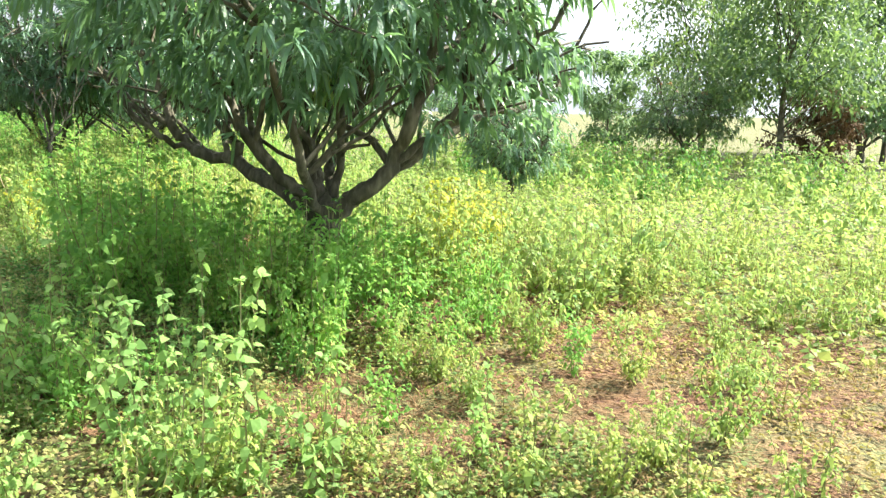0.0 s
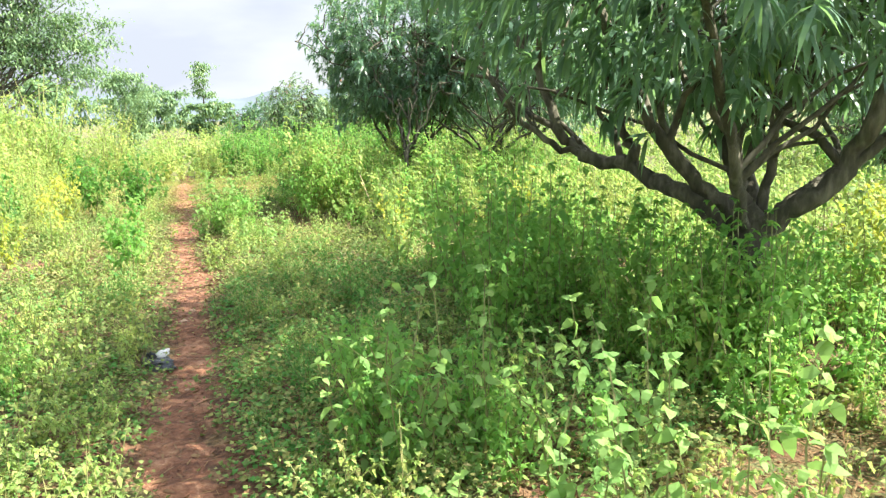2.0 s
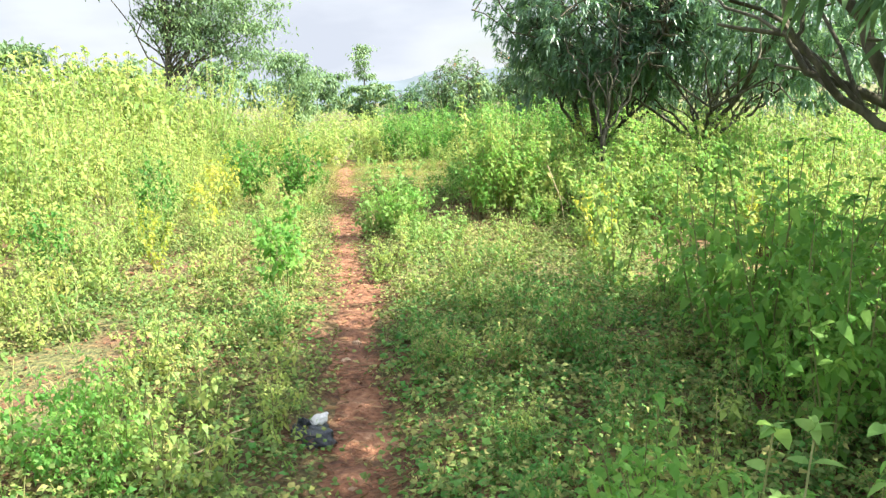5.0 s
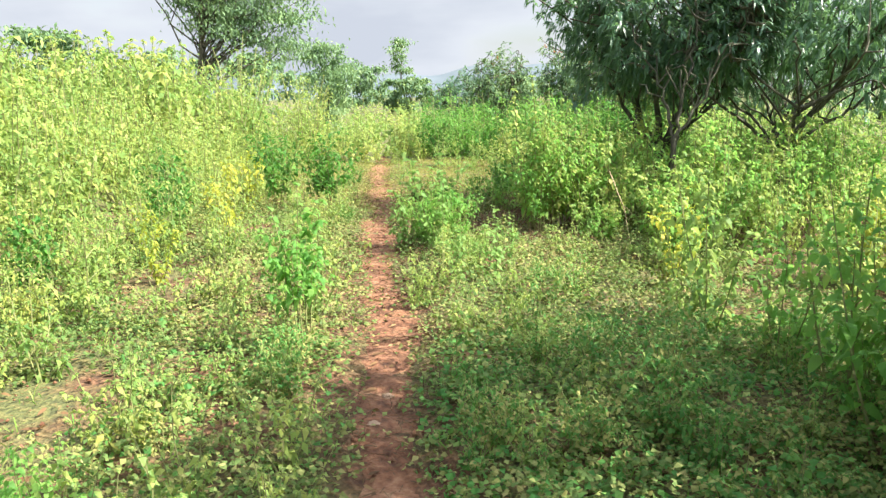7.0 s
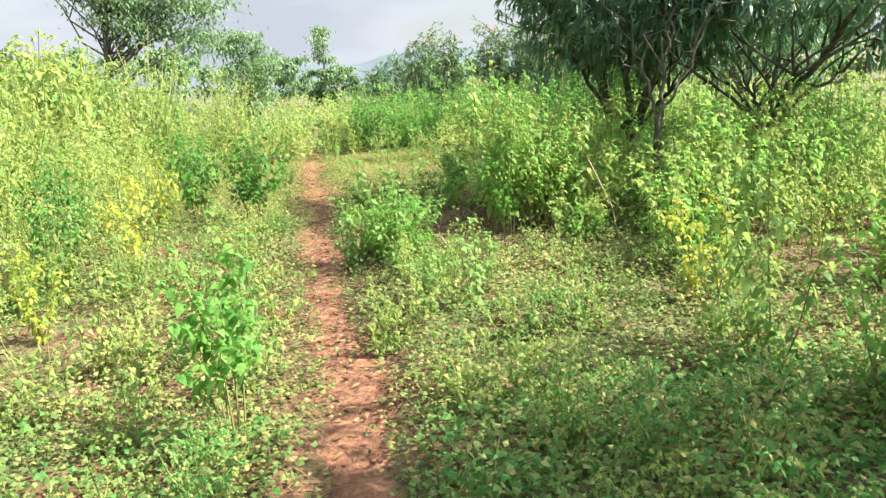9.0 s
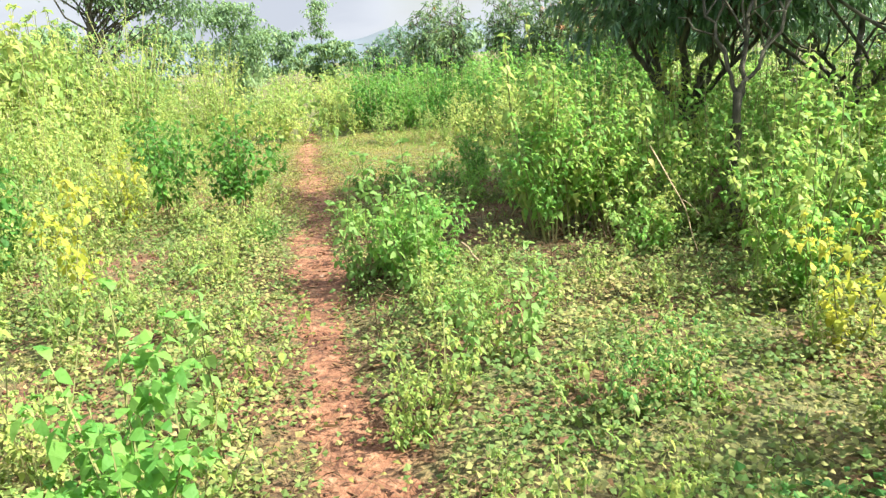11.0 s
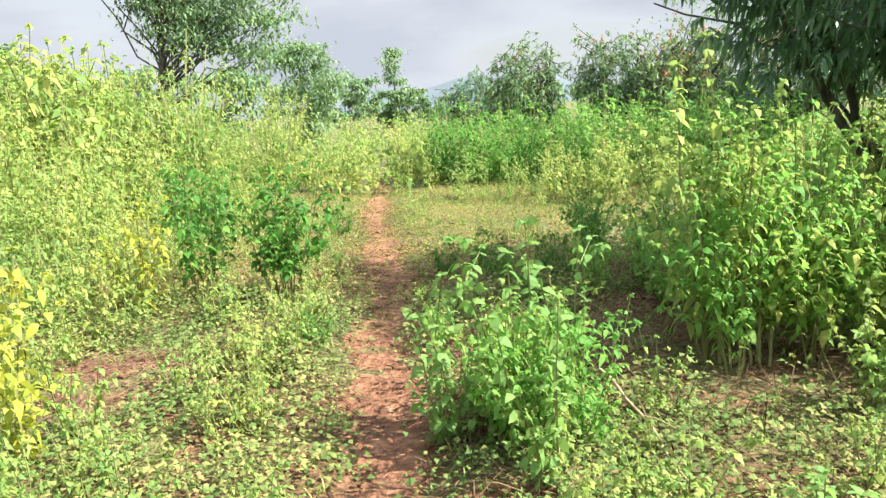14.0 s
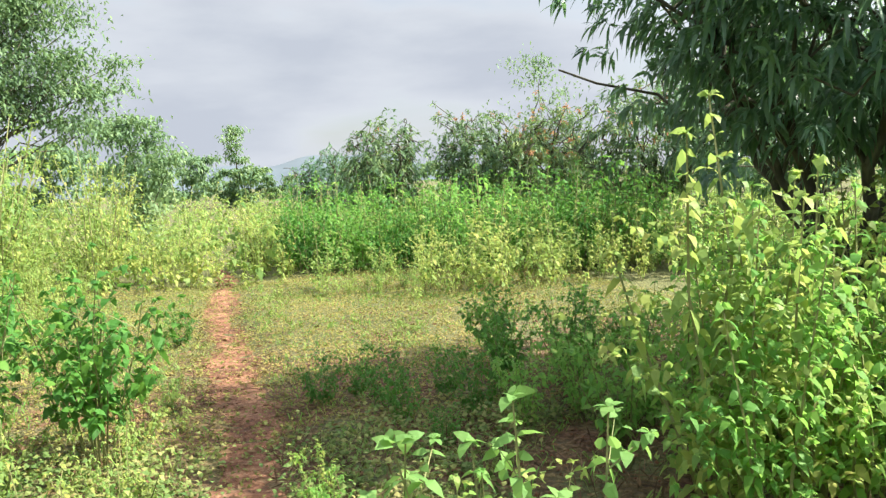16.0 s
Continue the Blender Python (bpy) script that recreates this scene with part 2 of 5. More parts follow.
def leaves(P, D, L, W, droop, s1=0.28, s2=0.66, w1=1.0, w2=0.72, roll=None, fold=0.12, plain=False):
    """Curved, slightly folded blades: six corners and four triangles each."""
    n = len(P)
    D = unit(D)
    side = np.cross(D, np.array((0, 0, 1.0)))
    side = unit(side + 1e-4)
    nrm = np.cross(side, D)
    if roll is None:
        roll = rng.normal(0, 0.6, n)
    c, s = np.cos(roll)[:, None], np.sin(roll)[:, None]
    side, nrm = side * c + nrm * s, nrm * c - side * s
    L, W, droop = [np.broadcast_to(np.asarray(q, float), (n,))[:, None] for q in (L, W, droop)]
    down = np.array((0, 0, -1.0))
    at = lambda k: P + D * L * k * (1 - 0.25 * droop * k) + down * (droop * L * k * k)
    h = W / 2
    if plain:
        V = np.stack([P, at(0.42) - side * h + nrm * W * fold, at(0.42) + side * h + nrm * W * fold, at(1.0)], 1)
        F = (np.arange(n) * 4)[:, None, None] + np.array([[0, 2, 1], [1, 2, 3]])[None]
        return V.reshape(-1, 3), F.reshape(-1, 3)
    V = np.stack([P, at(s1) - side * h * w1 + nrm * W * fold, at(s1) + side * h * w1 + nrm * W * fold,
                  at(s2) - side * h * w2 + nrm * W * fold * 0.6, at(s2) + side * h * w2 + nrm * W * fold * 0.6, at(1.0)], 1)
    T = np.array([[0, 2, 1], [1, 2, 4], [1, 4, 3], [3, 4, 5]])
    F = (np.arange(n) * 6)[:, None, None] + T[None]
    return V.reshape(-1, 3), F.reshape(-1, 3)


def tube(pts, radii, sides=6):
    """A tapered tube along a line of points."""
    pts, radii = np.asarray(pts, float), np.asarray(radii, float)
    k = len(pts)
    tan = unit(np.gradient(pts, axis=0))
    ref = np.array((0.31, 0.17, 0.93)) if abs(tan[0][2]) < 0.8 else np.array((1.0, 0.2, 0.1))
    a1 = unit(np.cross(tan, ref)); a2 = np.cross(tan, a1)
    ang = np.arange(sides) * 2 * np.pi / sides
    ring = pts[:, None] + radii[:, None, None] * (a1[:, None] * np.cos(ang)[None, :, None] + a2[:, None] * np.sin(ang)[None, :, None])
    V = np.concatenate([ring.reshape(-1, 3), pts[-1:] + tan[-1:] * radii[-1]])
    F = []
    for i in range(k - 1):
        for j in range(sides):
            p, q = i * sides + j, i * sides + (j + 1) % sides
            F += [(p, q, q + sides), (p, q + sides, p + sides)]
    F += [((k - 1) * sides + j, (k - 1) * sides + (j + 1) % sides, k * sides) for j in range(sides)]
    return V, np.array(F)


def join(parts):
    """Vertex and triangle arrays put together."""
    vs, fs, o = [], [], 0
    for v, f in parts:
        vs.append(v); fs.append(np.asarray(f) + o); o += len(v)
    return (np.concatenate(vs), np.concatenate(fs)) if vs else (np.zeros((0, 3)), np.zeros((0, 3), int))


def bend(a, b, sag=0.0, n=5, jit=0.0):
    """A slightly crooked line of points from a to b."""
    a, b = np.asarray(a, float), np.asarray(b, float)
    t = np.linspace(0, 1, n)[:, None]
    p = a * (1 - t) + b * t
    p[:, 2] += (sag * 4 * t * (1 - t))[:, 0]
    p[1:-1] += rng.normal(0, jit, (n - 2, 3))
    return p


def smooth_line(pts, n=4):
    """Catmull-Rom through the given points."""
    p = np.asarray(pts, float)
    p = np.vstack([2 * p[0] - p[1], p, 2 * p[-1] - p[-2]])
    out = []
    for i in range(1, len(p) - 2):
        for t in np.linspace(0, 1, n, endpoint=False):
            out.append(0.5 * (2 * p[i] + (p[i + 1] - p[i - 1]) * t + (2 * p[i - 1] - 5 * p[i] + 4 * p[i + 1] - p[i + 2]) * t * t + (3 * p[i] - p[i - 1] - 3 * p[i + 1] + p[i + 2]) * t ** 3))
    out.append(p[-2])
    return np.array(out)


def thing(name, x, y, z=None, label="", category="", group="", kind=""):
    ob = new(name)
    ob.empty_display_size = 0.1
    ob.location = (x, y, float(ground_z(x, y)) if z is None else z)
    return tagged(ob, label, category, group, kind)


def part_np(name, vf, material, parent, label="", flat=True):
    ob = new(name, mesh_np(name, vf[0], vf[1], [material], flat=flat))
    ob.parent = parent
    return tagged(ob, label) if label else ob


# ---- ground ----
def lines(lo, hi, step, far):
    core = np.arange(lo, hi + step / 2, step)
    out, d = [], step
    while (not out) or out[-1] < far:
        d *= 1.32
        out.append((out[-1] if out else 0) + d)
    out = np.array(out)
    return np.concatenate([(lo - out)[::-1], core, hi + out])


gx, gy = lines(-17, 6, 0.14, 2200), lines(-2, 24, 0.14, 2200)
GX, GY = np.meshgrid(gx, gy)
GZ = ground_z(GX, GY)
gv = np.stack([GX, GY, GZ], -1).reshape(-1, 3)
ii = np.arange(len(gy) - 1)[:, None] * len(gx) + np.arange(len(gx) - 1)[None]
ii = ii.ravel()
gf = np.concatenate([np.stack([ii, ii + 1, ii + 1 + len(gx)], 1), np.stack([ii, ii + 1 + len(gx), ii + len(gx)], 1)])


def ground_material():
    """Red soil with dry litter; grassy green takes over away from the footpath and in the far fields."""
    m, n, l = mat("field_soil")
    out, p = n.new("ShaderNodeOutputMaterial"), n.new("ShaderNodeBsdfPrincipled")
    geo = n.new("ShaderNodeNewGeometry")
    big, mid, fine = [n.new("ShaderNodeTexNoise") for _ in range(3)]
    for t, s in ((big, 0.35), (mid, 2.2), (fine, 26.0)):
        t.inputs["Scale"].default_value, t.inputs["Detail"].default_value = s, 7.0
        l.new(geo.outputs["Position"], t.inputs["Vector"])
    soil = ramp(n, [(0.3, (0.05, 0.022, 0.011)), (0.5, (0.125, 0.058, 0.029)), (0.7, (0.24, 0.13, 0.068))])
    l.new(fine.outputs["Fac"], soil.inputs["Fac"])
    green = ramp(n, [(0.3, (0.05, 0.055, 0.02)), (0.5, (0.1, 0.11, 0.034)), (0.7, (0.19, 0.165, 0.062))])
    l.new(fine.outputs["Fac"], green.inputs["Fac"])
    leng = n.new("ShaderNodeVectorMath"); leng.operation = "DISTANCE"
    leng.inputs[1].default_value = (-4.5, 7.0, 0)
    l.new(geo.outputs["Position"], leng.inputs[0])
    far = n.new("ShaderNodeMapRange")
    far.inputs["From Min"].default_value, far.inputs["From Max"].default_value = 7.0, 22.0
    l.new(leng.outputs["Value"], far.inputs["Value"])
    ad = n.new("ShaderNodeMath"); ad.operation = "ADD"
    l.new(far.outputs["Result"], ad.inputs[0]); l.new(mid.outputs["Fac"], ad.inputs[1])
    ad2 = n.new("ShaderNodeMath"); ad2.operation = "ADD"
    l.new(ad.outputs[0], ad2.inputs[0]); l.new(big.outputs["Fac"], ad2.inputs[1])
    k = n.new("ShaderNodeMapRange")
    k.inputs["From Min"].default_value, k.inputs["From Max"].default_value = 0.88, 1.12
    l.new(ad2.outputs[0], k.inputs["Value"])
    mx = n.new("ShaderNodeMixRGB")
    l.new(k.outputs["Result"], mx.inputs["Fac"]); l.new(soil.outputs["Color"], mx.inputs["Color1"]); l.new(green.outputs["Color"], mx.inputs["Color2"])
    l.new(mx.outputs["Color"], p.inputs["Base Color"])
    b = n.new("ShaderNodeBump"); b.inputs["Distance"].default_value = 0.05
    l.new(fine.outputs["Fac"], b.inputs["Height"]); l.new(b.outputs["Normal"], p.inputs["Normal"])
    p.inputs["Roughness"].default_value = 0.95
    l.new(p.outputs[0], out.inputs["Surface"])
    return m


M_GROUND = ground_material()
ground = new("ground", mesh_np("ground", gv, gf, [M_GROUND], flat=False))
tagged(ground, "red soil field with dry litter, overgrown by weeds", "ground", kind="structure")

# the trodden footpath, with ragged edges, lies 12 mm proud of the trough in the ground
us = np.arange(-3.0, 24.0, 0.07)
cross = np.linspace(-1, 1, 9)
rag = 1 + 0.22 * np.sin(us * 9.1) * np.sin(us * 3.7 + 1) + 0.12 * np.sin(us * 1.9 + 2) + rng.normal(0, 0.09, len(us))
rag2 = 1 + 0.22 * np.sin(us * 8.3 + 2) * np.sin(us * 4.1) + 0.12 * np.sin(us * 2.3) + rng.normal(0, 0.09, len(us))
V = []
for c in cross:
    v = path_mid(us) + c * path_half(us) * np.where(c < 0, rag, rag2) * (1 - 0.5 * smooth((us - 20) / 5))
    x, y = to_xy(us, v)
    z = ground_z(x, y) + 0.014 * (1 - c ** 4) - 0.012 * c ** 8 + (0.013 * wob(x, y, 0.16, 4) + 0.012 * np.sin(us * 21 + 3 * np.sin(us * 2.7) + 2 * c)) * (1 - c * c)
    V.append(np.stack([x, y, z], -1))
V = np.stack(V, 1)
k = len(cross)
ii = (np.arange(len(us) - 1)[:, None] * k + np.arange(k - 1)[None]).ravel()
footpath = new("footpath", mesh_np("footpath", V, np.concatenate([np.stack([ii, ii + 1, ii + 1 + k], 1), np.stack([ii, ii + 1 + k, ii + k], 1)]), [M_PATH], flat=False))
tagged(footpath, "narrow trodden footpath of bare red earth", "path", kind="structure")


# far hills, coloured with the haze of the air before them
def hills(name, dist, az0, az1, height, seed):
    az = np.radians(np.linspace(az0, az1, 90))
    s = np.linspace(0, 1, 90)
    h = height * (0.45 + 0.35 * np.sin(s * 7 + seed) + 0.2 * np.sin(s * 17 + 2 * seed) + 0.06 * np.sin(s * 61 + seed)) * smooth(s * 5) * smooth((1 - s) * 5)
    rows = []
    for r, f in ((dist, 0.0), (dist + 60, 0.6), (dist + 130, 1.0), (dist + 300, 0.3), (dist + 420, 0.0)):
        rows.append(np.stack([-np.sin(az) * r, np.cos(az) * r, np.maximum(h * f, 0) - 2], -1))
    V = np.stack(rows, 0)
    n = len(az)
    ii = (np.arange(4)[:, None] * n + np.arange(n - 1)[None]).ravel()
    ob = new(name, mesh_np(name, V, np.concatenate([np.stack([ii, ii + 1, ii + 1 + n], 1), np.stack([ii, ii + 1 + n, ii + n], 1)]), [M_HAZED_HILL], flat=False))
    return tagged(ob, "wooded hills on the horizon, haze painted in blue", "hill", kind="structure")


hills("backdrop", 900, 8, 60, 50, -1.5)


# ---- trees ----
def whorls(tips, axes, count, length, width, droop, plain=False):
    """Rosettes of long leaves round each shoot tip."""
    n = len(tips)
    P = np.repeat(tips, count, 0)
    A = unit(np.repeat(axes, count, 0) + rng.normal(0, 0.12, (n * count, 3)))
    side = unit(np.cross(A, rng.normal(0, 1, A.shape)))
    lean = rng.uniform(0.35, 1.5, n * count)[:, None]
    D = A * np.cos(lean) + side * np.sin(lean)
    P = P - A * rng.uniform(0, 0.1, n * count)[:, None]
    return leaves(P, D, length * rng.uniform(0.65, 1.15, n * count), width * rng.uniform(0.8, 1.15, n * count), droop * rng.uniform(0.5, 1.4, n * count), 0.35, 0.7, 1.0, 0.7, plain=plain)


def crown_points(n, centre, radii, zmin, hollow, k, rough=0.22):
    """Shoot tips in an uneven crown: dense outside, thin within, with gaps."""
    out = []
    while len(out) < n:
        p = rng.normal(0, 1, 3)
        p /= np.linalg.norm(p)
        r = rng.uniform(hollow ** 2, 1) ** 0.5
        lump = 1 + rough * math.sin(5 * p[0] + 3 * p[2] + k) * math.sin(4 * p[1] - 2 * p[2] + 2 * k) + rough * 0.6 * math.sin(9 * p[0] + 7 * p[1] + k)
        gap = math.sin(11 * p[0] + k) * math.sin(10 * p[1] + 2 * k) * math.sin(12 * p[2])
        if gap > 0.34:
            continue
        q = np.array(centre) + p * r * lump * np.array(radii)
        low = zmin + 0.18 * math.sin(2.7 * q[0] + k) + 0.14 * math.sin(3.9 * q[1] + 2 * k)
        if q[2] < low:
            if rng.random() < 0.6:
                continue
            q[2] = low + rng.uniform(0, 0.35)
        out.append(q)
    return np.array(out)


def mango_tree(x, y, trunk_pts, trunk_r, limbs, centre, radii, zmin, tips, leaf, label, k, hollow=0.45, per=11, flush=0.0, group="mango trees in a row", blade=None, below=0):
    """limbs: lists of points with a first radius, all in world metres."""
    base = np.array((x, y, float(ground_z(x, y))))
    tree = thing("mango_tree", x, y, label=label, category="tree", group=group)
    tp = smooth_line(trunk_pts, 4)
    tr = np.linspace(trunk_r * 1.25, trunk_r * 0.95, len(tp)); tr[0] *= 1.3
    tv, tf = tube(tp, tr, 10)
    part_np("trunk", (tv + rng.normal(0, 0.006, tv.shape) - base, tf), M_BARK, tree, flat=False)
    ends = []
    for pts, r0 in limbs:
        p = smooth_line(pts, 5)
        p[2:-1] += rng.normal(0, 0.017, p[2:-1].shape)
        v, f = tube(p, r0 * 0.8 * np.linspace(1, 0.3, len(p)) ** 0.9 * rng.uniform(0.88, 1.12, len(p)), 7)
        pieces = [(v, f)]
        for _ in range(7):
            i = rng.integers(len(p) // 3, len(p))
            a = p[i]
            b = a + (rng.normal(0, 1, 3) * np.array((0.5, 0.5, 0.25)) + np.array((0, 0, 0.45))) * min(1.0, radii[0] / 2.1) + (p[-1] - p[0]) * 0.12
            line = bend(a, b, 0.05, 6, 0.03)
            pieces.append(tube(line, np.linspace(r0 * 0.34, 0.008, 6), 5))
            ends.append(line)
        ends.append(p[-6:])
        v, f = join(pieces)
        part_np("limb", (v - base, f), M_BARK, tree, flat=False)
    pts = crown_points(tips, centre, radii, zmin, hollow, k)
    if below:
        low = crown_points(below, (centre[0], centre[1], zmin - 0.12), (radii[0] * 0.8, radii[1] * 0.75, 0.4), 0.0, 0.2, k + 1)
        pts = np.concatenate([pts, low])
    out = unit(pts - np.array(centre) + np.array((0, 0, 0.35)))
    hub = np.concatenate(ends)
    twigs = []
    for i in rng.choice(len(pts), min(len(pts), 160), replace=False):
        j = np.argmin(((hub - pts[i]) ** 2).sum(1))
        twigs.append(tube(bend(hub[j], pts[i], -0.04, 5, 0.03), np.linspace(0.014, 0.005, 5), 4))
    v, f = join(twigs)
    tagged(part_np("twig_mesh", (v - base, f), M_BARK, tree), kind="stuff")
    v, f = whorls(pts, out, per, leaf, leaf * 0.2, 0.55, plain=per < 10)
    part_np("crown", (v - base, f), blade or M_MANGO, tree, "dark green drooping lance-shaped leaves")
    if flush:
        sel = pts[(out[:, 2] > 0.3) & (rng.random(len(pts)) < flush)]
        if len(sel):
            v, f = whorls(sel + (0, 0, 0.08), np.tile((0, 0, 1.0), (len(sel), 1)), 10, leaf * 0.8, leaf * 0.17, 0.5)
            tagged(part_np("new_growth", (v - base, f), M_FLUSH, tree, "fresh reddish-brown young leaves"), kind="stuff")
    return tree


def fan_limbs(x, y, z, n, reach, top, r0, k):
    """Limbs that fan out of a low fork."""
    out = []
    for i in range(n):
        az = 2 * math.pi * (i + 0.3 * math.sin(3 * i + k)) / n + k
        R, H = reach * (0.6 + 0.4 * abs(math.sin(2 * i + k))), top * (0.75 + 0.25 * math.cos(i * 2.2 + k))
        c, s = math.cos(az), math.sin(az)
        out.append(([(x, y, z - 0.1), (x + c * R * 0.18, y + s * R * 0.18, z + (H - z) * 0.22), (x + c * R * 0.5, y + s * R * 0.5, z + (H - z) * 0.5), (x + c * R * 0.75, y + s * R * 0.75, z + (H - z) * 0.8), (x + c * R, y + s * R, H)], r0 * (0.75 + 0.25 * math.sin(5 * i + k))))
    return out


# the first tree, beside the start of the walk
F0 = (-0.25, 5.85, 0.74)
mango_tree(-0.25, 5.85, [(-0.27, 5.85, -0.05), (-0.28, 5.85, 0.3), (-0.25, 5.85, 0.62), (-0.23, 5.85, 0.86)], 0.125, [
    ([F0, (-0.6, 6.1, 0.98), (-0.96, 6.45, 1.14), (-1.3, 6.65, 1.22), (-1.5, 6.75, 1.4), (-1.75, 6.9, 1.95), (-2.1, 7.1, 2.4)], 0.085),
    ([(-0.96, 6.45, 1.14), (-1.02, 6.5, 1.35), (-1.12, 6.6, 1.8), (-1.35, 6.7, 2.5)], 0.06),
    ([F0, (-0.42, 5.8, 0.95), (-0.67, 5.75, 1.22), (-1.0, 5.7, 1.8), (-1.2, 5.6, 2.4), (-1.3, 5.5, 3.0)], 0.08),
    ([F0, (-0.32, 6.0, 1.08), (-0.42, 6.1, 1.57), (-0.5, 6.2, 2.2), (-0.6, 6.3, 3.0)], 0.07),
    ([F0, (-0.06, 5.75, 0.92), (0.24, 5.7, 1.18), (0.46, 5.65, 1.66), (0.55, 5.6, 2.1), (0.65, 5.5, 2.9)], 0.1),
    ([F0, (0.02, 6.0, 0.95), (0.5, 6.3, 1.25), (0.98, 6.6, 1.52), (1.6, 6.9, 1.68), (2.0, 7.1, 2.0)], 0.07),
    ([(0.3, 6.18, 1.12), (0.7, 6.1, 1.45), (1.1, 5.9, 1.85), (1.5, 5.8, 2.3)], 0.045),
    ([F0, (-0.2, 6.2, 1.0), (-0.1, 6.8, 1.5), (0.1, 7.4, 2.2)], 0.075),
    ([(-0.42, 6.1, 1.57), (-0.15, 6.0, 1.8), (0.2, 6.1, 1.85), (0.7, 6.2, 2.2)], 0.035),
    ([F0, (-0.35, 5.5, 1.1), (-0.5, 5.1, 1.7), (-0.7, 4.6, 2.4)], 0.06),
    ([F0, (-0.3, 5.95, 1.0), (-0.38, 5.85, 1.4), (-0.72, 5.9, 1.85), (-0.85, 5.95, 2.5)], 0.05),
    ([F0, (-0.15, 5.9, 1.05), (-0.1, 5.85, 1.5), (0.08, 5.8, 1.72), (0.0, 5.75, 2.4)], 0.05),
    ([(-0.67, 5.75, 1.22), (-0.78, 5.9, 1.5), (-0.7, 6.0, 1.9), (-0.9, 6.2, 2.5)], 0.04),
    ([(0.24, 5.7, 1.18), (0.55, 5.75, 1.4), (0.85, 5.8, 1.8), (1.0, 5.9, 2.3)], 0.045),
    ([(-1.3, 6.65, 1.22), (-1.6, 6.6, 1.34), (-1.95, 6.6, 1.7), (-2.1, 6.6, 2.1)], 0.04),
], (-0.12, 6.05, 2.75), (2.1, 2.3, 1.5), 1.86, 2200, 0.165, "spreading mango tree forking low above the weeds", 0.7, 0.56, 11, below=150)

# the second tree, a slim one before it and a close neighbour
T2 = (-4.74, 13.05, 0.72)
mango_tree(-4.74, 13.05, [(-4.69, 13.05, 0.0), (-4.72, 13.05, 0.4), (-4.74, 13.05, 0.78)], 0.085, [
    ([T2, (-5.04, 12.9, 1.15), (-5.34, 12.75, 1.7), (-5.64, 12.6, 2.3)], 0.04),
    ([T2, (-4.94, 13.0, 1.1), (-5.14, 12.9, 1.6), (-5.44, 12.7, 2.5)], 0.049),
    ([T2, (-4.74, 12.8, 1.3), (-4.69, 12.7, 1.8), (-4.74, 12.6, 2.9)], 0.056),
    ([T2, (-4.59, 13.1, 1.2), (-4.54, 13.15, 1.7), (-4.34, 13.1, 2.6)], 0.053),
    ([T2, (-4.54, 12.8, 1.1), (-4.34, 12.4, 1.6), (-4.14, 12.0, 2.3)], 0.041),
    ([T2, (-4.44, 13.2, 1.1), (-4.04, 13.4, 1.6), (-3.74, 13.6, 2.4)], 0.041),
    ([T2, (-5.04, 13.3, 1.1), (-5.34, 13.6, 1.7), (-5.54, 13.9, 2.4)], 0.041),
], (-4.66, 12.85, 2.55), (1.65, 1.5, 1.25), 1.3, 2400, 0.128, "dense mango tree with drooping leaves, fork hidden by weeds", 2.1, 0.5, 11)
mango_tree(-4.2, 11.3, [(-4.2, 11.3, 0.0), (-4.22, 11.32, 0.5), (-4.2, 11.35, 1.05)], 0.03, [
    ([(-4.2, 11.35, 1.0), (-4.3, 11.45, 1.3), (-4.5, 11.6, 1.7), (-4.8, 11.8, 2.2)], 0.024),
    ([(-4.2, 11.35, 1.0), (-4.15, 11.4, 1.4), (-4.1, 11.6, 1.9), (-4.1, 11.8, 2.6)], 0.027),
    ([(-4.2, 11.35, 1.0), (-4.05, 11.4, 1.3), (-3.8, 11.6, 1.8), (-3.6, 11.8, 2.3)], 0.022),
], (-3.85, 12.1, 2.3), (0.7, 0.6, 0.6), 1.7, 200, 0.145, "slim young mango tree with a dark straight trunk", 1.4, 0.3, 11)
mango_tree(-3.35, 13.1, [(-3.4, 13.1, 0.0), (-3.4, 13.1, 0.4), (-3.35, 13.1, 0.75)], 0.085, fan_limbs(-3.35, 13.1, 0.75, 7, 1.7, 2.6, 0.05, 1.2), (-2.5, 13.1, 2.7), (2.0, 2.0, 1.4), 1.45, 1500, 0.15, "many-limbed mango tree among tall weeds", 3.3, 0.45, 11)

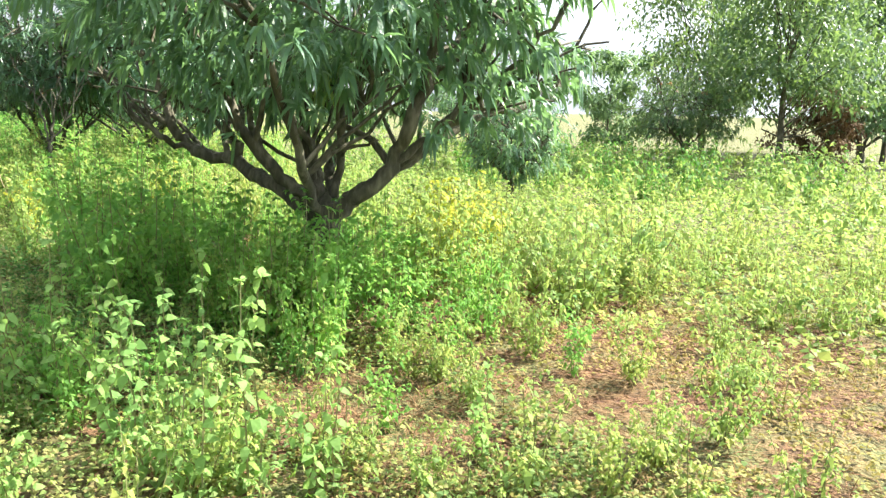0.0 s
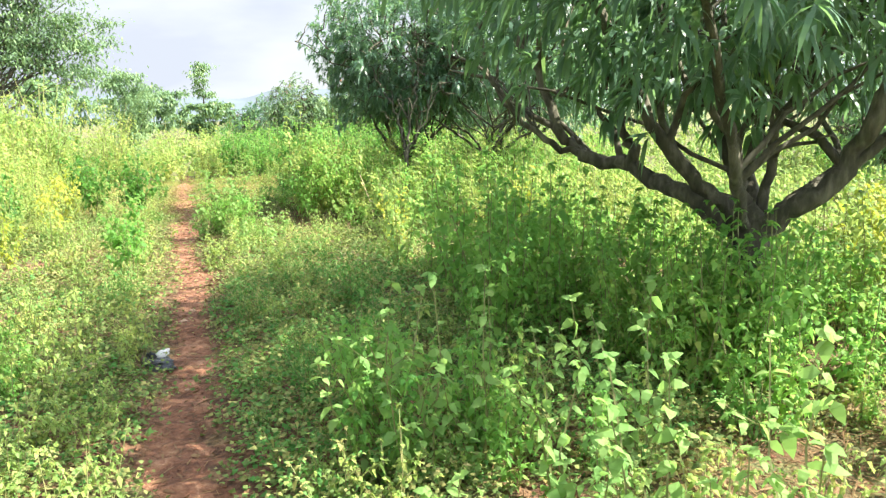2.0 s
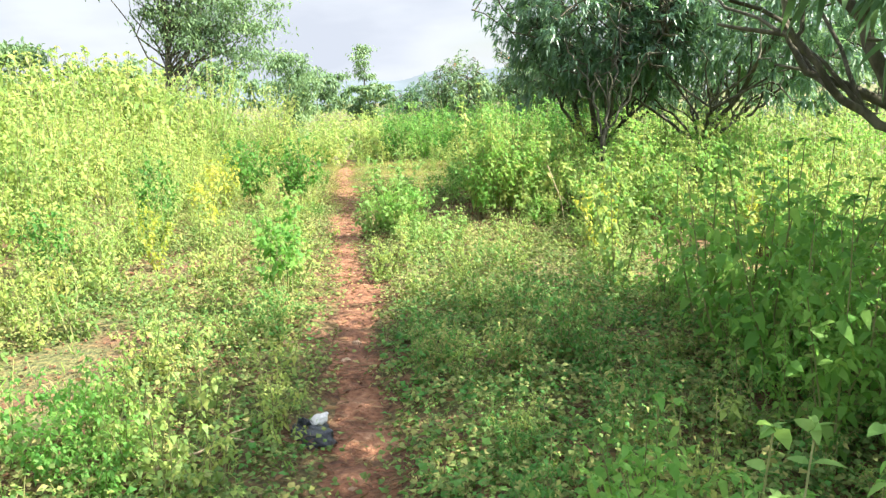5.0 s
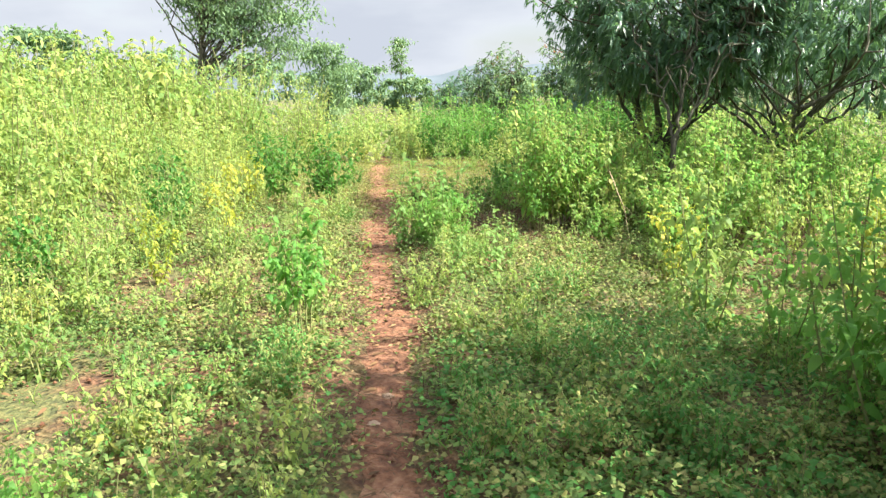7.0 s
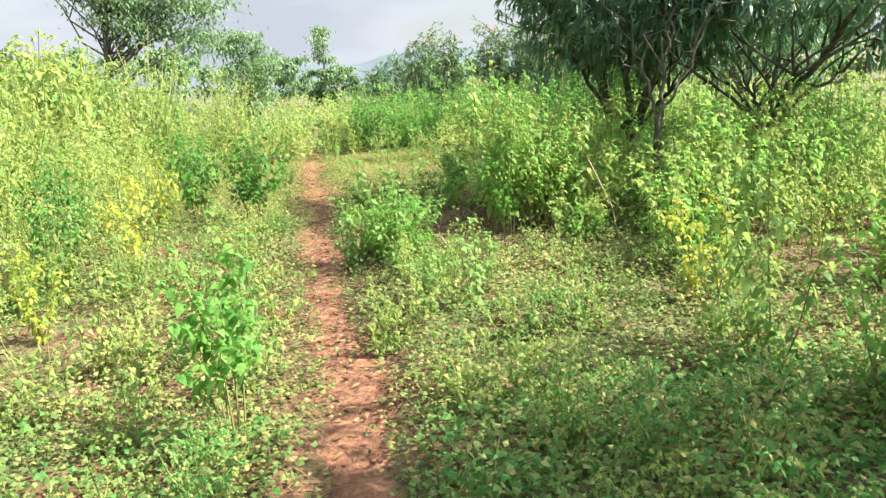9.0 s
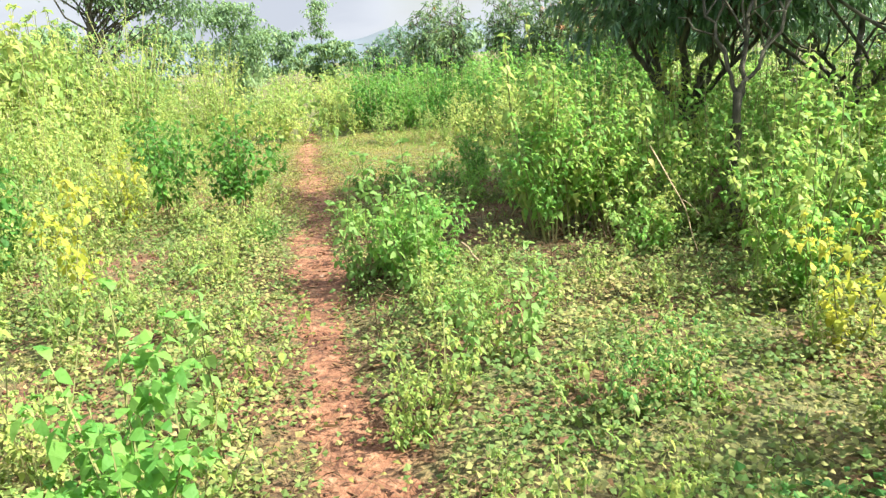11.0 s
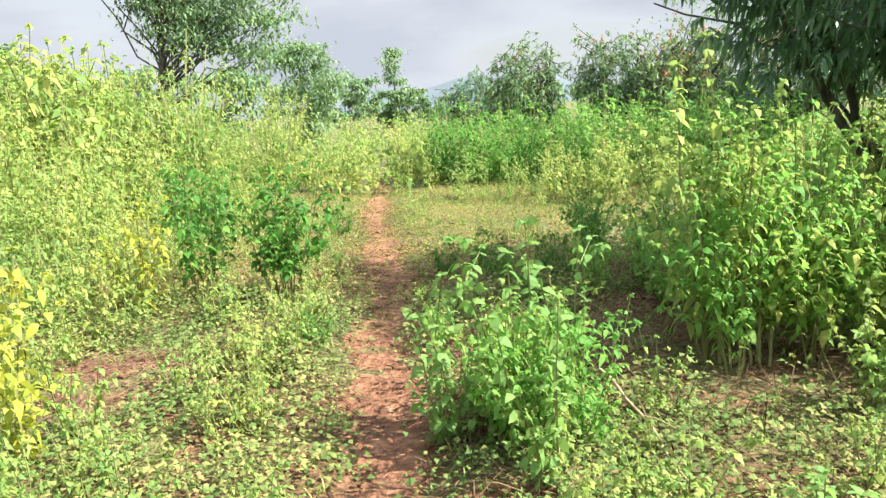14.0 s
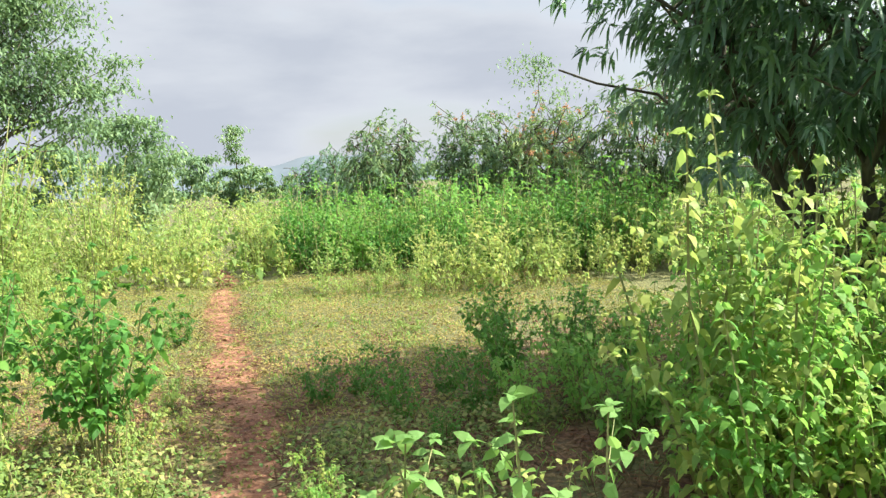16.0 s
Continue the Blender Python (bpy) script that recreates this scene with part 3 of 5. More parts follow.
# the rows further on
for x, y, h, r, n, k, fl, lab in (
        (-11.5, 23.0, 2.7, 0.95, 330, 0.3, 0.015, "young rounded mango tree with pale new leaves"), (-9.8, 23.7, 2.85, 1.0, 340, 1.9, 0.015, "young rounded mango tree with pale new leaves"),
        (-8.2, 23.2, 2.8, 1.0, 340, 2.8, 0.16, "young mango tree with reddish new shoots"), (-6.3, 21.9, 3.0, 1.25, 380, 4.0, 0.05, "young mango tree with reddish new shoots"),
        (-3.9, 20.6, 3.6, 2.0, 620, 5.1, 0.0, "dark mango tree behind tall weeds"), (-13.9, 25.4, 2.25, 0.95, 260, 0.9, 0.0, "small dark mango tree at the field's end"),
        (9.4, 21.7, 2.75, 1.8, 520, 6.2, 0.03, "dark mango tree with a few brown shoots"), (2.6, 13.2, 1.9, 1.0, 260, 2.2, 0.0, "low mango bush in the weeds"),
        (15.2, 22.3, 3.1, 1.6, 360, 1.1, 0.0, "dark mango tree beyond the open field"), (3.2, 19.8, 3.4, 1.9, 480, 0.2, 0.0, "dark mango tree in the next row")):
    tr = 0.035 * h
    mango_tree(x, y, [(x, y, float(ground_z(x, y)) - 0.05), (x + 0.03, y, 0.3), (x, y + 0.02, 0.16 * h + 0.2)], tr, fan_limbs(x, y, 0.16 * h + 0.15, 6, r * 0.7, h * 0.8, tr * 0.6, k), (x, y, h * 0.62), (r, r, h * 0.4), h * 0.3, int(n * 2.4), 0.165, lab, k, 0.4, 9, fl, blade=M_YOUNGMANGO if fl else None)


def airy_tree(x, y, h, r, clumps, leaf, label, k, material=None, lean=0.0, base_at=0.3, lobes=None, trunk_top=0.55):
    """A tall tree with an open crown of many small clumps on forked limbs; lobes (x, y, z, radius, height) shape the crown."""
    tree = thing("tree", x, y, label=label, category="tree")
    z0 = base_at * h
    trunk = smooth_line([(0, 0, -0.1), (0.05 * lean, 0, z0 * 0.5), (0.1 * lean, 0.02 * h, z0), (0.25 * lean, 0, h * trunk_top)], 4)
    part_np("trunk", tube(trunk, np.linspace(0.018 * h, 0.006 * h, len(trunk)), 7), M_BARK, tree, flat=False)
    pieces, pts = [], []
    weight = np.array([q[3] * q[3] * q[4] ** 0.5 for q in lobes]) if lobes else None
    for i in range(clumps):
        if lobes:
            lx, ly, lz, lr, lh = lobes[rng.choice(len(lobes), p=weight / weight.sum())]
            d = unit(rng.normal(0, 1, 3)) * rng.uniform(0.25, 1) ** 0.5
            c = np.array((lx, ly, lz)) + d * np.array((lr, lr, lh))
            t = np.clip((c[2] - z0) / (h - z0), 0, 1)
        else:
            az, t = rng.uniform(0, 2 * math.pi), rng.uniform(0, 1) ** 0.85
            hh = z0 + (h - z0) * t
            rr = r * math.sqrt(max(0.05, 1 - (1.7 * t - 0.75) ** 2)) * rng.uniform(0.3, 1.05) * (1 + 0.3 * math.sin(3 * az + k) + 0.2 * math.sin(7 * t + k))
            c = np.array((math.cos(az) * rr + 0.25 * lean, math.sin(az) * rr, hh))
        j = min(len(trunk) - 1, int((0.3 + 0.65 * t) * len(trunk)))
        line = bend(trunk[j], c, 0.05 * h * rng.uniform(-0.2, 0.6), 5, 0.02 * h)
        if i % 5 == 0:
            pieces.append(tube(line, np.linspace(0.004 * h, 0.0012 * h, 5), 4))
        m = rng.integers(44, 70)
        tight = 0.045 if lobes else 0.07
        pts.append(c + rng.normal(0, 1, (m, 3)) * np.array((tight, tight, 0.4 * tight)) * h * rng.uniform(0.5, 1.2))
        if not lobes:
            mid = line[2] * 0.25 + c * 0.75
            pts.append(mid + rng.normal(0, 1, (m // 3, 3)) * np.array((0.06, 0.06, 0.03)) * h)
    part_np("branch_frame", join(pieces), M_BARK, tree)
    P = np.concatenate(pts)
    D = unit(rng.normal(0, 1, P.shape) * np.array((1, 1, 0.6)) + np.array((0, 0, -0.15)))
    part_np("crown", leaves(P, D, leaf * rng.uniform(0.6, 1.3, len(P)), leaf * 0.42, 0.5, plain=True), material or M_FARLEAF, tree)
    return tree


# the tall tree behind the bank: one open crown in several lobes, its lower side boughs reaching towards the footpath
LOBES = [(0.7 * q, 0.7 * q, z, rr, hh) for q, z, rr, hh in ((-2.3, 5.7, 0.9, 0.45), (-1.2, 7.0, 1.0, 0.8), (0.5, 7.9, 1.7, 1.2), (1.3, 6.1, 1.1, 1.2), (2.6, 5.6, 1.2, 1.5), (2.6, 7.7, 1.2, 0.9), (4.5, 4.9, 0.75, 0.28), (3.9, 4.2, 0.7, 0.5), (3.1, 3.4, 1.1, 0.9), (1.0, 3.6, 1.3, 0.8), (0.9, 6.9, 1.5, 1.3), (0.3, 5.2, 1.3, 1.1), (1.9, 4.6, 1.3, 1.0))]
airy_tree(-24.9, 25.0, 9.0, 3.2, 430, 0.175, "tall airy tree with feathery grey-green foliage in open lobes", 0.2, base_at=0.4, lean=0.8, lobes=LOBES, trunk_top=0.85)

for x, y, h, r, c, lf, k, b, m, lab in (
        (-16.7, 21.9, 3.0, 0.75, 60, 0.13, 2.2, 0.12, None, "pointed leafy tree at the field's edge"), (-31.0, 23.0, 4.0, 2.6, 60, 0.3, 3.0, 0.15, None, "round distant tree over the weeds"),
        (-37.0, 60.0, 3.0, 3.2, 60, 0.4, 4.2, 0.1, M_YOUNGMANGO, "low dome-shaped distant tree"),
        (-47.0, 66.0, 4.7, 4.0, 60, 0.45, 0.7, 0.1, None, "broad distant tree in haze"), (-49.0, 78.0, 7.6, 1.1, 12, 0.4, 5.0, 0.5, None, "thin tall distant tree above the treeline"),
        (11.0, 19.5, 6.4, 2.6, 150, 0.19, 1.0, 0.3, M_YOUNGMANGO, "leafy tree with glossy foliage beyond the field"), (12.5, 27.5, 7.4, 3.0, 150, 0.22, 2.0, 0.2, M_YOUNGMANGO, "tall grey-green tree in bright haze"),
        (11.0, 34.0, 4.5, 2.6, 50, 0.34, 2.6, 0.1, None, "pale distant tree in bright haze"), (19.0, 30.0, 7.9, 3.6, 110, 0.3, 3.3, 0.15, M_YOUNGMANGO, "leafy tree with glossy foliage beyond the field"),
        (16.8, 23.5, 5.6, 2.2, 80, 0.24, 4.4, 0.25, M_YOUNGMANGO, "leafy tree with glossy foliage beyond the field"), (-10.9, 35.7, 5.6, 1.4, 9, 0.16, 5.2, 0.45, None, "sparse half-bare distant tree"),
        (13.4, 21.6, 2.3, 1.1, 60, 0.16, 0.5, 0.08, M_DEAD, "reddish-brown dry thicket below the trees"),
        (-22.0, 48.0, 2.6, 3.2, 50, 0.4, 1.4, 0.05, None, "low dome-shaped distant tree"),
        (-44.0, 48.0, 4.6, 4.2, 60, 0.45, 3.9, 0.05, None, "broad distant tree in haze"), (-14.0, 50.0, 3.4, 4.0, 55, 0.4, 4.9, 0.05, None, "low dome-shaped distant tree"),
        (0.0, 45.0, 5.0, 4.5, 55, 0.45, 0.4, 0.05, None, "broad distant tree in haze"), (-55.0, 50.0, 5.5, 5.0, 60, 0.5, 5.7, 0.05, None, "broad distant tree in haze")):
    airy_tree(x, y, h, r, c, lf, lab, k, base_at=b, lean=0.6, material=m)


# ---- weeds ----
def weed(h, stems, leaf, spread=0.16, bare=0.2, pairs=9, side=3, droop=0.55, wide=0.58, rough=1.0, plain=False, tip=0.45):
    """An upright weed: leafy stems with opposite leaves, short side shoots and a tuft of small leaves on top."""
    S, P, D, L, groups = [], [], [], [], []

    def shoot(a, b, n, l0, l1, frm, r, tubes):
        line = bend(a, b, 0.0, 4, 0.02 * h * rough)
        if tubes:
            S.append(tube(line[::tubes], np.linspace(r, r * 0.4, len(line[::tubes])), 3))
        for i in range(n):
            t = frm + (1 - frm) * i / max(1, n - 1)
            q = t * 3
            j = min(2, int(q))
            c = line[j] + (line[j + 1] - line[j]) * (q - j)
            az = i * 1.57 + rng.uniform(-0.5, 0.5)
            for o in (0, math.pi):
                up = -0.2 + 0.6 * t * t
                P.append(c); D.append((math.cos(az + o), math.sin(az + o), up + rng.normal(0, 0.4)))
                L.append((l0 + (l1 - l0) * t) * rng.uniform(0.65, 1.2))
        for o in range(4):
            az = o * 1.57 + rng.uniform(0, 1)
            P.append(line[-1]); D.append((math.cos(az), math.sin(az), rng.uniform(0.25, 1.5))); L.append(l1 * rng.uniform(0.5, 1.0))
        return line

    for s in range(stems):
        az = 2 * math.pi * s / stems + rng.uniform(-0.6, 0.6)
        first = len(S)
        hh = h * (1 if s == 0 else rng.uniform(0.6, 0.97))
        out = spread * h * (0.25 if s == 0 else rng.uniform(0.6, 1.5))
        a = np.array((math.cos(az) * 0.03, math.sin(az) * 0.03, -0.02))
        b = np.array((math.cos(az) * out, math.sin(az) * out, hh))
        line = shoot(a, b, pairs, leaf, leaf * tip, bare, 0.003 + 0.003 * h, 1)
        for _ in range(side):
            t = rng.uniform(bare * 0.8, 0.85)
            j = min(2, int(t * 3))
            c = line[j] + (line[j + 1] - line[j]) * (t * 3 - j)
            az2 = rng.uniform(0, 2 * math.pi)
            ln = h * rng.uniform(0.12, 0.24)
            shoot(c, c + np.array((math.cos(az2) * ln * 0.9, math.sin(az2) * ln * 0.9, ln * 0.6)), 4, leaf * 0.85, leaf * 0.5, 0.35, 0.0025, 3 if side < 5 else 0)
        groups.append(join(S[first:]))
    P, D, L = np.array(P), np.array(D), np.array(L)
    return join(S), leaves(P, D, L, L * wide, droop * rng.uniform(0.4, 1.7, len(P)), plain=plain), groups


def variants(n, **kw):
    return [weed(**kw) for _ in range(n)]


V_TALL = variants(6, h=1.0, stems=3, leaf=0.095, spread=0.2, pairs=11, side=6, bare=0.16)
V_LEGGY = variants(5, h=1.0, stems=3, leaf=0.08, spread=0.2, pairs=12, side=7, bare=0.34, plain=True)
V_THICK = variants(6, h=1.0, stems=3, leaf=0.082, spread=0.24, pairs=11, side=7, bare=0.16, plain=True)
V_FIELD = variants(6, h=0.6, stems=4, leaf=0.08, spread=0.36, pairs=7, side=3, bare=0.12, plain=True)
V_BIG = variants(3, h=1.0, stems=12, leaf=0.05, spread=0.3, pairs=14, side=11, bare=0.12, plain=True)
V_HERO = variants(5, h=1.0, stems=4, leaf=0.095, spread=0.24, pairs=11, side=6, bare=0.12, tip=0.65)
V_BUSH = variants(4, h=1.0, stems=8, leaf=0.1, spread=0.34, pairs=8, side=6, bare=0.18)
V_MID = variants(6, h=0.6, stems=4, leaf=0.074, spread=0.36, pairs=7, side=4, bare=0.12, plain=True)
V_THIN = variants(6, h=1.0, stems=2, leaf=0.1, spread=0.16, pairs=9, side=4, bare=0.2)
V_LOW = variants(6, h=0.4, stems=4, leaf=0.064, spread=0.5, pairs=5, side=3, bare=0.1, plain=True)
V_FAR = variants(5, h=1.0, stems=3, leaf=0.145, spread=0.26, pairs=8, side=2, bare=0.08, plain=True)
V_VERYFAR = variants(5, h=1.0, stems=2, leaf=0.24, spread=0.3, pairs=5, side=1, bare=0.06, plain=True)
V_SHRUB = variants(3, h=1.0, stems=9, leaf=0.095, spread=0.22, pairs=9, side=4, bare=0.34, wide=0.66)
V_SAPLING = variants(1, h=1.0, stems=6, leaf=0.085, spread=0.13, pairs=10, side=6, bare=0.5, wide=0.75)
V_GIANT = variants(4, h=1.0, stems=5, leaf=0.058, spread=0.2, pairs=20, side=12, bare=0.22, tip=0.75)


def weed_thing(name, var, x, y, s, material, label, group="", category="weed"):
    ob = thing(name, x, y, label=label, category=category, group=group)
    ob.rotation_euler = (0, 0, rng.uniform(0, 6.28))
    ob.scale = (s, s, s)
    key = (id(var), material.name)
    if key not in SHARED:
        SHARED[key] = [mesh_np("stem", g[0], g[1], [M_STEM]) for g in var[2]] + [mesh_np("foliage", var[1][0], var[1][1], [material])]
    for nm, me in zip(["stem"] * len(var[2]) + ["foliage"], SHARED[key]):
        o = new(nm, me)
        o.parent = ob
    return ob


SHARED = {}


def leaf_by_leaf(x, y, s, material, label, group):
    """A weed whose leaves are pieces of their own on one shared blade, each under its stem."""
    ob = thing("leafy_weed", x, y, label=label, category="weed", group=group)
    pairs, side = 10, 2
    st, lf, groups = weed(h=s, stems=3, leaf=0.09 * s ** 0.5, spread=0.24, pairs=pairs, side=side, bare=0.12, droop=0.22, tip=0.8)
    stems = []
    for g in groups:
        o = new("stem", mesh_np("stem", g[0], g[1], [M_STEM]))
        o.parent = ob
        stems.append(o)
    if material.name not in BLADES:
        v, f = leaves(np.zeros((1, 3)), np.array(((1.0, 0, 0.0),)), 1.0, 0.58, 0.3, roll=np.zeros(1))
        BLADES[material.name] = mesh_np("leaf", v, f, [material])
    per = 2 * pairs + 4 + 12 * side
    for i, q in enumerate(lf[0].reshape(-1, 6, 3)):
        ax = Vector(q[5] - q[0])
        ln = ax.length
        ax.normalize()
        sd = Vector(q[2] - q[1]).normalized()
        up = ax.cross(-sd).normalized()
        sd = up.cross(ax)
        o = new("leaf", BLADES[material.name])
        o.parent = stems[i // per]
        o.matrix_basis = Matrix.Translation(q[0]) @ Matrix((ax, sd, up)).transposed().to_4x4() @ Matrix.Rotation(0.15, 4, "Y") @ Matrix.Scale(ln * 1.05, 4)
    return ob


BLADES = {}


def scatter(xs, ys, sizes, pool, sink=0.02):
    """Plants from the pool set at the given spots, put together into stem and leaf arrays."""
    A, B = [], []
    pick, turn = rng.integers(0, len(pool), len(xs)), rng.uniform(0, 6.283, len(xs))
    zs = ground_z(xs, ys) - sink
    wide = rng.uniform(0.8, 1.25, len(xs))
    for i in range(len(xs)):
        c, s = math.cos(turn[i]), math.sin(turn[i])
        R = np.array(((c, s, 0), (-s, c, 0), (0, 0, 1))) * sizes[i] * np.array((wide[i], wide[i], 1))
        o = np.array((xs[i], ys[i], zs[i]))
        st, lf, _ = pool[pick[i]]
        A.append((st[0] @ R + o, st[1])); B.append((lf[0] @ R + o, lf[1]))
    return join(A), join(B)


def stand(name, xs, ys, sizes, pool, material, label, category="weeds"):
    a, b = scatter(np.asarray(xs), np.asarray(ys), np.asarray(sizes), pool)
    n1 = len(a[0])
    me = mesh_np(name, np.concatenate([a[0], b[0]]), np.concatenate([a[1], b[1] + n1]), [M_STEM, material], np.r_[np.zeros(len(a[1]), int), np.ones(len(b[1]), int)])
    return tagged(new(name, me), label, category, kind="stuff")


def spots(u0, u1, v0, v1, step, keep=None):
    """Jittered spots over a stretch of the field, in metres along and across the footpath."""
    uu, vv = np.meshgrid(np.arange(u0, u1, step), np.arange(v0, v1, step))
    uu = (uu + rng.uniform(-0.5, 0.5, uu.shape) * step).ravel()
    vv = (vv + rng.uniform(-0.5, 0.5, vv.shape) * step).ravel()
    x, y = to_xy(uu, vv)
    ok = np.ones(len(uu), bool) if keep is None else keep(uu, vv, x, y)
    return uu[ok], vv[ok], x[ok], y[ok]


def pick(pool):
    return pool[rng.integers(len(pool))]


# bare spots of soil, as (u, v, radius u, radius v)
BARE = [(3.0, 2.6, 0.9, 0.55), (7.0, -1.65, 1.0, 0.45), (9.8, -1.7, 0.7, 0.4), (12.4, -1.5, 0.7, 0.35), (12.3, 1.85, 1.15, 0.9), (16.0, 2.6, 0.8, 0.6), (2.2, 3.6, 0.8, 0.5)]


def bare(u, v):
    b = np.zeros(np.shape(u))
    for cu, cv, ru, rv in BARE:
        b = np.maximum(b, 1 - ((u - cu) / ru) ** 2 - ((v - cv) / rv) ** 2)
    return b + 0.25 * wob(u, v, 0.3, 1.0)


def off_path(u, v, gap=0.05):
    return np.abs(v - path_mid(u)) > path_half(u) + gap


def clear_of(x, y, r=0.16):
    ok = np.ones(len(x), bool)
    for px, py in ((-0.25, 5.85), (-4.2, 11.3), (-3.35, 13.1), (-4.74, 13.05)):
        ok &= (x - px) ** 2 + (y - py) ** 2 > r * r
    return ok


# left thicket: tall weeds rising away from the footpath
u, v, x, y = spots(1.5, 24, -9, -1.6, 0.385, lambda u, v, x, y: (v < -2.0 + 0.55 * wob(u, v, 0.9) + 0.5 * smooth((u - 9) / 3)) & (bare(u, v) < 0.3))
h = (0.6 + 0.65 * smooth((-v - 1.5) / 3.2) + 0.4 * smooth((u - 9) / 3) * smooth((-v - 2.3) / 1.5) + 0.35 * smooth((u - 15.5) / 4) * smooth((-v - 2.5) / 2) + 0.22 * wob(x, y, 0.8) + 0.1 * wob(x, y, 0.35, 2)) * rng.uniform(0.65, 1.2, len(u))
keep = (v > -5) | (rng.random(len(u)) < 0.45)
u, v, x, y, h = u[keep], v[keep], x[keep], y[keep], h[keep]
near = (v > -3.3) | ((v > -4.8) & (u > 8) & (u < 18))
stand("weed_thicket", x[near], y[near], h[near], V_THICK, M_WEED, "dense thicket of tall sunlit yellow-green weeds")
stand("weed_thicket", x[~near], y[~near], h[~near], V_FAR, M_WEED, "dense thicket of tall sunlit yellow-green weeds")

# under and round the first tree
u, v, x, y = spots(3.6, 9.4, 1.5, 6.5, 0.33, lambda u, v, x, y: (v > 1.9 + 0.35 * wob(u, v, 0.8) + 1.7 * smooth((u - 6.6) / 1.2) + 0.8 * smooth((4.2 - u) / 0.6)) & clear_of(x, y, 0.2))
h = (0.78 + 0.18 * wob(x, y, 0.7)) * rng.uniform(0.7, 1.2, len(u))
near = v < 4.2
# the shaded front takes the brightened green, the sunny back the plain one
stand("weed_thicket", x[near], y[near], h[near], V_TALL, M_LUSH_LIFTED, "broad-leaved weeds in the mango tree's shade")
stand("weed_thicket", x[~near], y[~near], h[~near], V_FAR, M_WEED, "sunlit weeds behind the mango tree")

# pale weeds between the two trees
u, v, x, y = spots(8.6, 11.0, 3.0, 6.5, 0.36, lambda u, v, x, y: (v > 3.2 + 0.3 * wob(u, v, 0.7)) & clear_of(x, y, 0.2))
stand("weed_thicket", x, y, (0.92 + 0.2 * wob(x, y, 0.7)) * rng.uniform(0.7, 1.15, len(u)), V_THICK, M_WEED, "sunlit pale weeds between the mango trees")

# round the second tree
u, v, x, y = spots(10.6, 15.5, 1.6, 6.2, 0.35, lambda u, v, x, y: (v > 2.35 + 0.25 * wob(u, v, 0.8) + 1.4 * smooth((u - 13.2) / 1.6)) & clear_of(x, y, 0.2) & ~((np.abs(x + 4.28) < 0.3) & (y > 10.2) & (y < 11.4)))
h = (1.12 + 0.2 * wob(x, y, 0.7)) * rng.uniform(0.7, 1.15, len(u))
# patches of brightened green lift this thicket in the second tree's shade
some = wob(x, y, 0.6, 5) + rng.normal(0, 0.25, len(x)) > 0.2
stand("weed_thicket", x[some], y[some], h[some], V_LEGGY, M_WEED, "tall weeds crowding round the mango trunks")
stand("weed_thicket", x[~some], y[~some], h[~some], V_LEGGY, M_LUSH_LIFTED, "tall weeds round the mango trunks in lifted green")

# bushes across the end of the clearing
u, v, x, y = spots(18.8, 24.5, 0.7, 6.5, 0.33, lambda u, v, x, y: (v > 1.0 + 0.3 * wob(u, v, 0.7)) & (y > 19.0 + 0.3 * wob(x, y, 0.6)) & (y < 21.8))
h = (1.38 + 0.2 * wob(x, y, 0.8)) * rng.uniform(0.75, 1.2, len(u))
some = wob(x, y, 0.55, 3) + rng.normal(0, 0.2, len(x)) > 0.05
stand("bush_row", x[some], y[some], h[some], V_THICK, M_LUSH_LIFTED, "fresh green bushes across the end of the clearing", "bushes")
stand("bush_row", x[~some], y[~some], h[~some] * 0.95, V_THICK, M_DARKWEED, "row of dark green bushes across the clearing", "bushes")
u, v, x, y = spots(18.2, 20.4, 2.2, 9, 0.4)
stand("weed_thicket", x, y, rng.uniform(0.6, 1.1, len(u)), V_THIN, M_WEED, "pale weeds in front of the bushes")

# bushes under the trees across the open field
u, v, x, y = spots(5, 17, 11, 18, 0.6, lambda u, v, x, y: (wob(x, y, 1.4, 3) > 0.1) & (y > 12.5))
stand("bush_row", x, y, rng.uniform(0.6, 1.25, len(u)), V_FAR, M_DARKWEED, "dark green bushes across the open field", "bushes")

u, v, x, y = spots(18.9, 20.0, 1.2, 5.5, 0.42, lambda u, v, x, y: rng.random(len(u)) < 0.6)
stand("weed_thicket", x, y, rng.uniform(0.5, 1.0, len(u)), V_THICK, M_WEED, "pale weeds at the foot of the bushes")

u, v, x, y = spots(21.2, 26, -5, 1.4, 0.5, lambda u, v, x, y: rng.random(len(u)) < 0.85)
stand("far_weeds", x, y, rng.uniform(0.5, 0.95, len(u)), V_FAR, M_WEED, "pale weeds closing over the end of the footpath")

# far field beyond the clearing and right of the trees
u, v, x, y = spots(22, 44, -16, 18, 1.0, lambda u, v, x, y: rng.random(len(u)) < 0.9)
stand("far_weeds", x, y, rng.uniform(0.7, 1.25, len(u)), V_VERYFAR, M_WEED, "far field of pale green weeds")
u, v, x, y = spots(-4, 24, 5.6, 22, 0.64, lambda u, v, x, y: ((u > 9) | (v > 6.6) | (u < 3)) & (rng.random(len(u)) < 0.9))
h = (0.5 + 0.2 * smooth((v - 8) / 6)) * rng.uniform(0.7, 1.4, len(u))
near = v < 9
stand("far_weeds", x[near], y[near], h[near], V_FAR, M_WEED, "sunlit low weeds across the open field")
stand("far_weeds", x[~near], y[~near], h[~near], V_VERYFAR, M_WEED, "sunlit low weeds far across the field")
u, v, x, y = spots(4, 26, -20, -9, 1.25)
